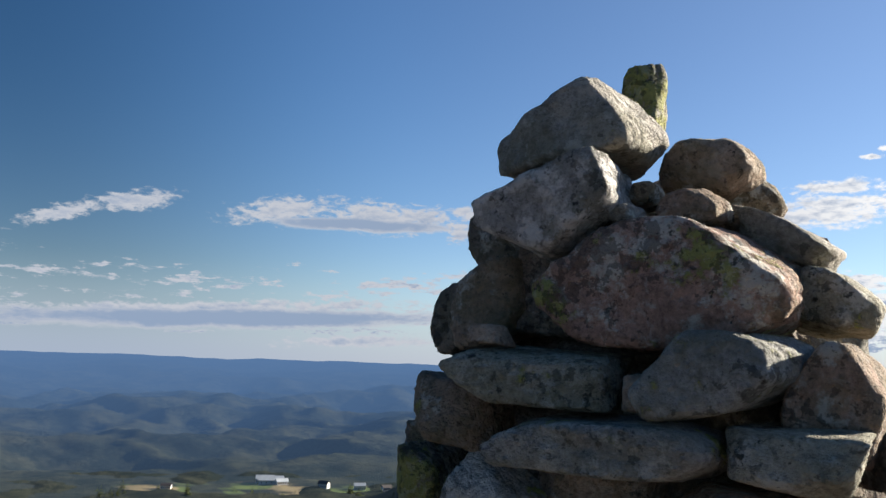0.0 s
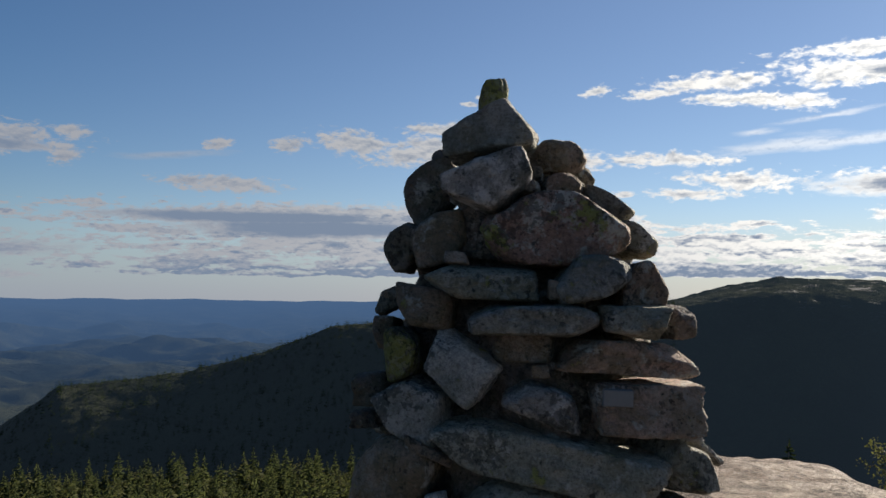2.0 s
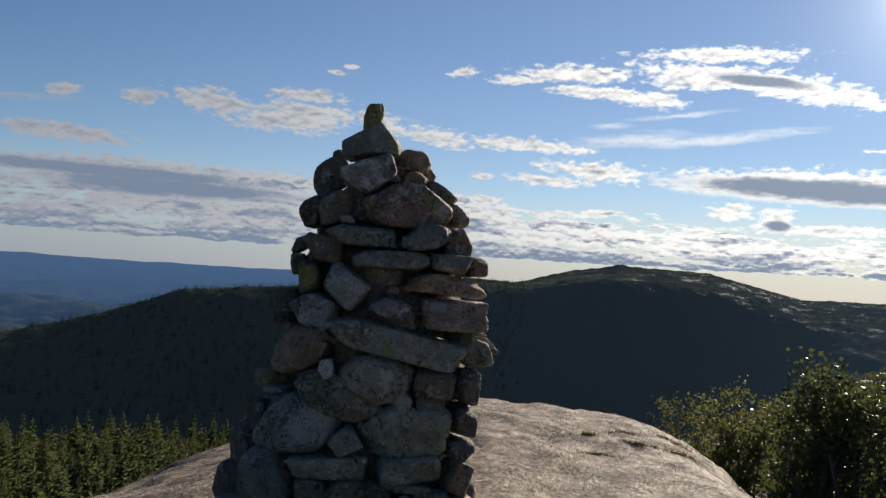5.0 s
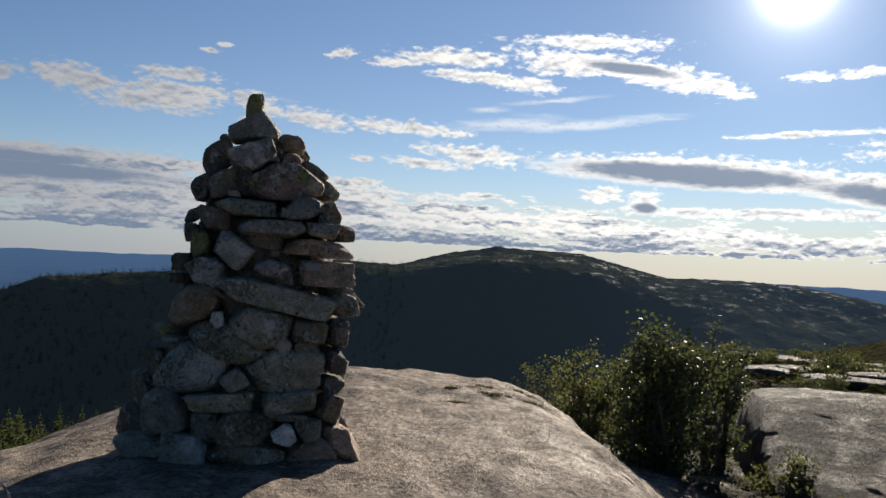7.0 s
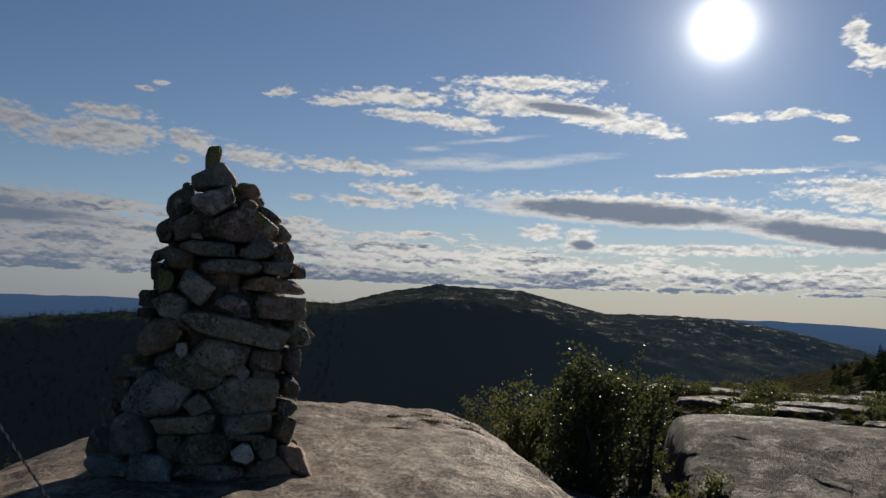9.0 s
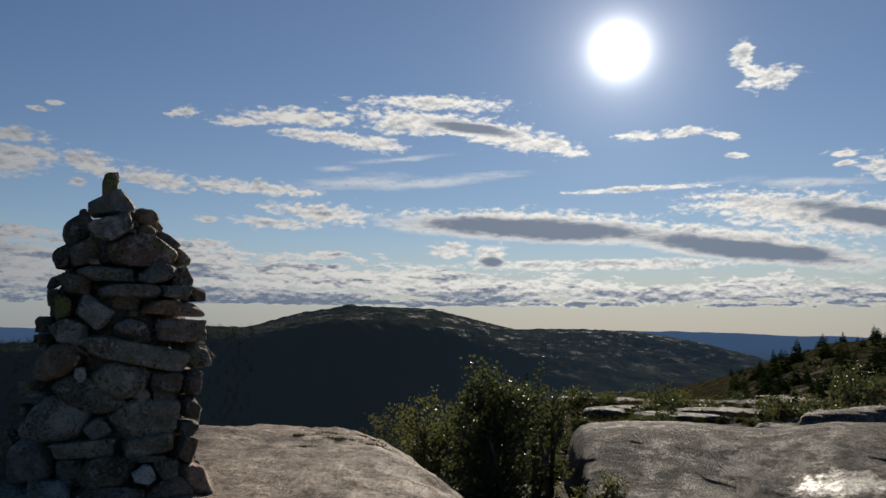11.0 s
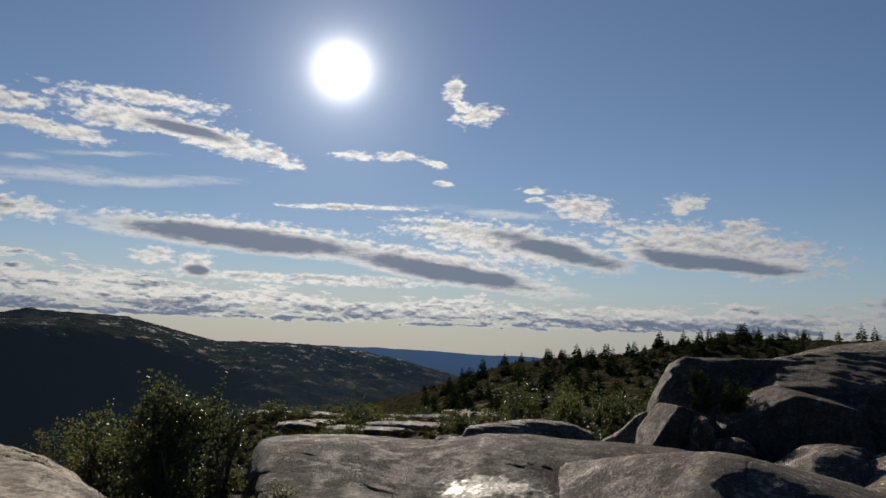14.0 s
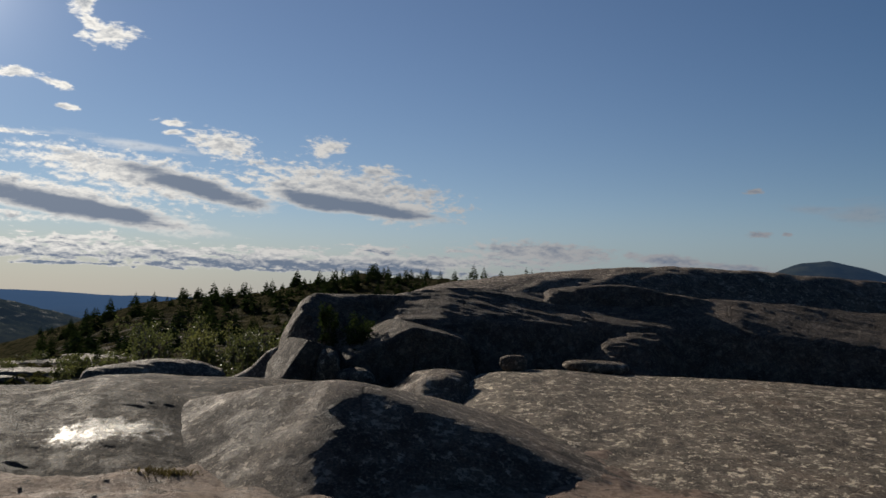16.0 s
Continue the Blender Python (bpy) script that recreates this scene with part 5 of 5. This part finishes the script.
bush_at(94.9, 20.9, -0.75, 1.5, 1.35, 5200, 0.06, PINE, 9, "dark juniper bush between the boulders and the outcrop", stems=12)
bush_at(92.6, 21.6, -0.4, 0.75, 1.45, 2200, 0.06, PINE, 10, "slender dark juniper against the outcrop", stems=6)
plateau = random.Random(12)
for k in range(60):
    a, d = plateau.uniform(63, 91), plateau.uniform(19, 60)
    x, y = polar(a, d)
    size = plateau.uniform(0.6, 1.3)
    leafy_bush("bush", (x, y, float(land(x, y)) - 0.05), size * 1.7, size * plateau.uniform(0.5, 0.9), 700 if d < 40 else 420, 0.09 if d < 40 else 0.13, plateau.choice((SHRUB, LEAF, LEAF)), 100 + k,
               plateau.choice(("low shrub on the heath beyond the slab", "yellow-green shrub among low rock ledges")), stems=7)
for k in range(34):
    a, d = plateau.uniform(79, 93), plateau.uniform(32, 85)
    x, y = polar(a, d)
    high = plateau.uniform(2.0, 3.6)
    leafy_bush("birch", (x, y, float(land(x, y)) - 0.05), high * 0.8, high, 800, 0.16, plateau.choice((LEAF, LEAF, SHRUB)), 160 + k, "small mountain birch on the heath", "tree", stems=6)
for k in range(18):
    a, d = plateau.uniform(64, 84), plateau.uniform(21, 55)
    x, y = polar(a, d)
    bedrock("rock_ledge", a, d, float(land(x, y)) + 0.05, (plateau.uniform(2, 4.5) * d / 40, plateau.uniform(2, 4), plateau.uniform(0.4, 0.8)), plateau.uniform(-15, 15), 200 + k, "low grey rock ledge in the heath", level=4, sharp=4.5, rough=0.06, mat=DARK_GRANITE)
for k in range(18):
    a, d = plateau.uniform(64, 78), plateau.uniform(48, 115)
    x, y = polar(a, d)
    bedrock("rock_ledge", a, d, float(land(x, y)) - 0.2, (plateau.uniform(4, 10) * d / 90, plateau.uniform(3, 7), plateau.uniform(0.7, 1.1)), plateau.uniform(-25, 25), 240 + k, "bare grey rock terrace on the heath", level=4, sharp=4.0, rough=0.06, mat=DARK_GRANITE)
for k in range(26):
    a, d = plateau.uniform(63, 80), plateau.uniform(45, 105)
    x, y = polar(a, d)
    size = plateau.uniform(0.9, 1.7)
    leafy_bush("bush", (x, y, float(land(x, y)) - 0.05), size * 2.2, size * plateau.uniform(0.6, 1.0), 420, 0.17, plateau.choice((SHRUB, SHRUB, LEAF)), 270 + k, "yellow-green shrub between pale rock terraces", stems=7)
spruce = conifer("spruce", 4.6, 2.4, 13, 8, 31, PINE, "small dark spruce on the rocky ridge")
x, y = polar(98.8, 150)
spruce.matrix_world = pose(x, y, float(land(x, y)) - 0.1)
for a, d, k in ((100.9, 140, 0.9), (96.2, 190, 0.7), (85.4, 170, 0.9), (86.6, 165, 0.7), (84.0, 170, 0.6), (87.6, 150, 0.6), (80.6, 110, 0.5), (79.2, 95, 0.45), (77.6, 60, 0.35), (81.8, 75, 0.4), (83.5, 62, 0.35), (88.6, 90, 0.5), (90.8, 95, 0.5), (60.2, 24, 0.75), (57.6, 26, 0.7), (72.6, 33, 0.3), (47.0, 25, 0.35), (41.8, 24, 0.28)):
    x, y = polar(a, d)
    tree = copy_thing(spruce, pose(x, y, float(land(x, y)) - 0.1, 0, 0, 57 * d))
    tree.scale = (k, k, k)
woods("birch_wood", scatter(7, 1700, (-14, 36), (94, 250)), 5.0, 4.6, 6, 8, SHRUB, "olive-green birches among the spruces below", 8)
woods("spruce_forest", scatter(1, 2000, (-14, 36), (92, 250)), 6.4, 3.2, 11, 7, NEEDLE, "dark spruce forest on the slope below", 2)
woods("far_forest", scatter(3, 11000, (-14, 42), (380, 800)), 4.2, 3.4, 4, 4, PINE, "dark forest covering the far slopes", 4)
woods("ridge_forest", scatter(5, 700, (74, 118), (100, 240)), 2.6, 2.2, 9, 7, PINE, "sparse low pines on the rocky ridge", 6)

# tufts in the cracks of the granite


def tuft(name, x, y, wide, high, blades, mat, seed, label, category, turn=0.0, thin=0.35):
    """A clump of stalks and small leaves along a crack."""
    rng = random.Random(seed)
    v, f = [], []
    spots = [(rng.gauss(0, 0.3) * wide, rng.gauss(0, 0.3) * wide * thin) for _ in range(blades)]
    us, ws = np.array(spots).T
    rise = land(x + us * math.cos(turn) - ws * math.sin(turn), y + us * math.sin(turn) + ws * math.cos(turn)) - land(x, y)
    for (u, w), lift in zip(spots, rise):
        foot = Vector((u, w, float(lift) - 0.02))
        tip = foot + Vector((rng.gauss(0, 0.5) * high, rng.gauss(0, 0.5) * high, high * rng.uniform(0.4, 1.1)))
        side = Vector((rng.uniform(-1, 1), rng.uniform(-1, 1), 0)).normalized() * high * 0.07
        k = len(v)
        v += [foot - side, foot + side, foot.lerp(tip, 0.6) + side * 1.3, tip, foot.lerp(tip, 0.55) - side * 1.3]
        f.append((k, k + 1, k + 2, k + 3, k + 4))
    ob = new(name, mesh_of(name, v, f, mat))
    ob.matrix_world = pose(x, y, float(land(x, y)), 0, 0, math.degrees(turn))
    return tagged(ob, label, category, kind="stuff")


for k, (x, y, wide, turn) in enumerate(((3.4, 0.95, 0.5, -25), (2.6, 0.7, 0.35, -30), (3.96, 0.9, 0.4, -20), (3.73, 1.4, 0.5, -30), (3.14, 1.29, 0.3, -20), (4.57, 1.53, 0.6, -25))):
    tuft("heather_tuft", x, y, wide * 0.6, 0.045, int(500 * wide), HEATHER, 300 + k, "brown heather tuft in a crack of the granite", "heather", radians(turn), 0.22)
for k, (a, d, wide, z) in enumerate(((99.0, 13.0, 0.9, 0), (101.5, 12.0, 0.8, 0), (104.0, 11.0, 0.8, 0), (106.5, 10.2, 0.7, 0), (96.5, 14.5, 0.9, 0), (83.0, 10.0, 0.5, 0), (70.0, 10.8, 0.6, 0))):
    x, y = polar(a, d)
    tuft("grass_tuft", x, y, wide, 0.075, 420, HEATHER, 330 + k, "dry grass tuft in the gully between slabs", "grass", radians(-a), 0.5)
pebble_rng = random.Random(9)
for k in range(16):
    a, d = pebble_rng.uniform(70, 86), pebble_rng.uniform(6.3, 10.5)
    x, y = polar(a, d)
    size = pebble_rng.uniform(0.04, 0.085)
    bedrock("loose_stone", a, d, float(land(x, y)) + size * 0.12, (size * 1.4, size, size * 0.6), pebble_rng.uniform(0, 90), 400 + k, "loose chip of granite on the gritty flat", "stone", level=2, cuts=6, sharp=9.0)

# a twisted steel guy wire, slack beside the cairn
wire_foot, wire_top = Vector((-1.44, -2.345, -0.30)), Vector((-3.0, -1.97, 2.19))
wv, wf = [], []
run = (wire_top - wire_foot)
u = run.normalized().orthogonal().normalized()
w = run.normalized().cross(u)
turns, steps = 90, 720
guy_wire = tagged(new("guy_wire"), "thin twisted steel guy wire running up from the rock", "wire")
for strand in range(3):
    sv, sf = [], []
    for k in range(steps):
        a0, a1 = (6.2832 * (turns * q / steps + strand / 3) for q in (k, k + 1))
        p0 = wire_foot + run * (k / steps) + (u * math.cos(a0) + w * math.sin(a0)) * 0.0024
        p1 = wire_foot + run * ((k + 1) / steps) + (u * math.cos(a1) + w * math.sin(a1)) * 0.0024
        tube(sv, sf, p0, p1, 0.0020, 0.0020, 4)
    part("strand", mesh_of("strand", sv, sf, STEEL if strand else BARK), None, guy_wire)

# farm in the valley


def farm_building(right_deg, dist, long, wide, eaves, turn, roof_mat, label):
    x, y = polar(right_deg, dist)
    z = max(float(far_land(np.float64(x), np.float64(y))), float(far_country(np.float64(x), np.float64(y))))
    thing = tagged(new("farm_building"), label, "building", "farm in the valley")
    thing.matrix_world = pose(x, y, z - 1, 0, 0, turn)
    l, w, h, r = long / 2, wide / 2, eaves + 1, eaves + 1 + wide * 0.36
    part("wall", mesh_of("wall", [(-l, -w, 0), (l, -w, 0), (l, w, 0), (-l, w, 0), (-l, -w, h), (l, -w, h), (l, w, h), (-l, w, h), (-l, 0, r), (l, 0, r)],
                         [(0, 1, 5, 4), (2, 3, 7, 6), (1, 2, 6, 9, 5), (3, 0, 4, 8, 7)], PLASTER), None, thing)
    o, e = 0.6, 0.5
    slabs = []
    for sgn in (-1, 1):
        slabs += [(-l - o, sgn * (w + o), h - 0.3), (l + o, sgn * (w + o), h - 0.3), (l + o, 0, r + 0.1), (-l - o, 0, r + 0.1)]
    slabs += [(x0, y0, z0 + e) for x0, y0, z0 in slabs]
    part("roof", mesh_of("roof", slabs, [(0, 1, 2, 3), (4, 5, 6, 7), (8, 9, 10, 11), (12, 13, 14, 15), (0, 1, 9, 8), (4, 5, 13, 12), (1, 2, 10, 9), (3, 0, 8, 11), (5, 6, 14, 13), (7, 4, 12, 15)], roof_mat), None, thing)
    for q in range(5):
        cx = -l * 0.8 + q * l * 0.4
        part("window", mesh_of("window", [(cx, -w - 0.06, 2.2), (cx + 1.4, -w - 0.06, 2.2), (cx + 1.4, -w - 0.06, 3.8), (cx, -w - 0.06, 3.8)], [(0, 1, 2, 3)], BARK), None, thing)


for a, d, long, wide, eaves, turn, mat, label in ((-10.9, 1190, 34, 14, 5, 12, SHEET, "long grey barn with a pale metal roof"), (-11.3, 1205, 24, 12, 5, 8, SHEET, "pale barn beside the fields"), (-10.2, 1180, 16, 10, 4, 30, SHEET, "small grey farm shed"),
                                                  (-7.4, 1150, 14, 9, 5, -20, TILE, "white farmhouse with a dark roof"), (-5.0, 1150, 15, 9, 5, 10, SHEET, "white farmhouse at the edge of the field"), (-3.2, 1140, 12, 8, 4, 25, TILE, "small white house by the wood"), (-17.5, 1160, 13, 8, 4, 5, TILE, "dark farmhouse between tan fields")):
    farm_building(a, d, long, wide, eaves, turn, mat, label)
woods("field_trees", scatter(21, 220, (-22, -1), (1090, 1160), lambda x, y, z, a, d, u: waves(x, y, 90.0, 2, 5.0) > 0.45), 9.0, 7.0, 6, 6, NEEDLE, "dark trees between the valley fields", 22)
woods("heath_scrub", scatter(31, 3400, (59, 96), (17.5, 210), lambda x, y, z, a, d, u: (noise(x, y, 9.0, 3, 3) > 0.04) & (near_land(x, y) < 5), 1.5), 0.36, 1.0, 4, 7, SCRUB, "dark low heath and dwarf birch covering the plateau", 32, category="heath")
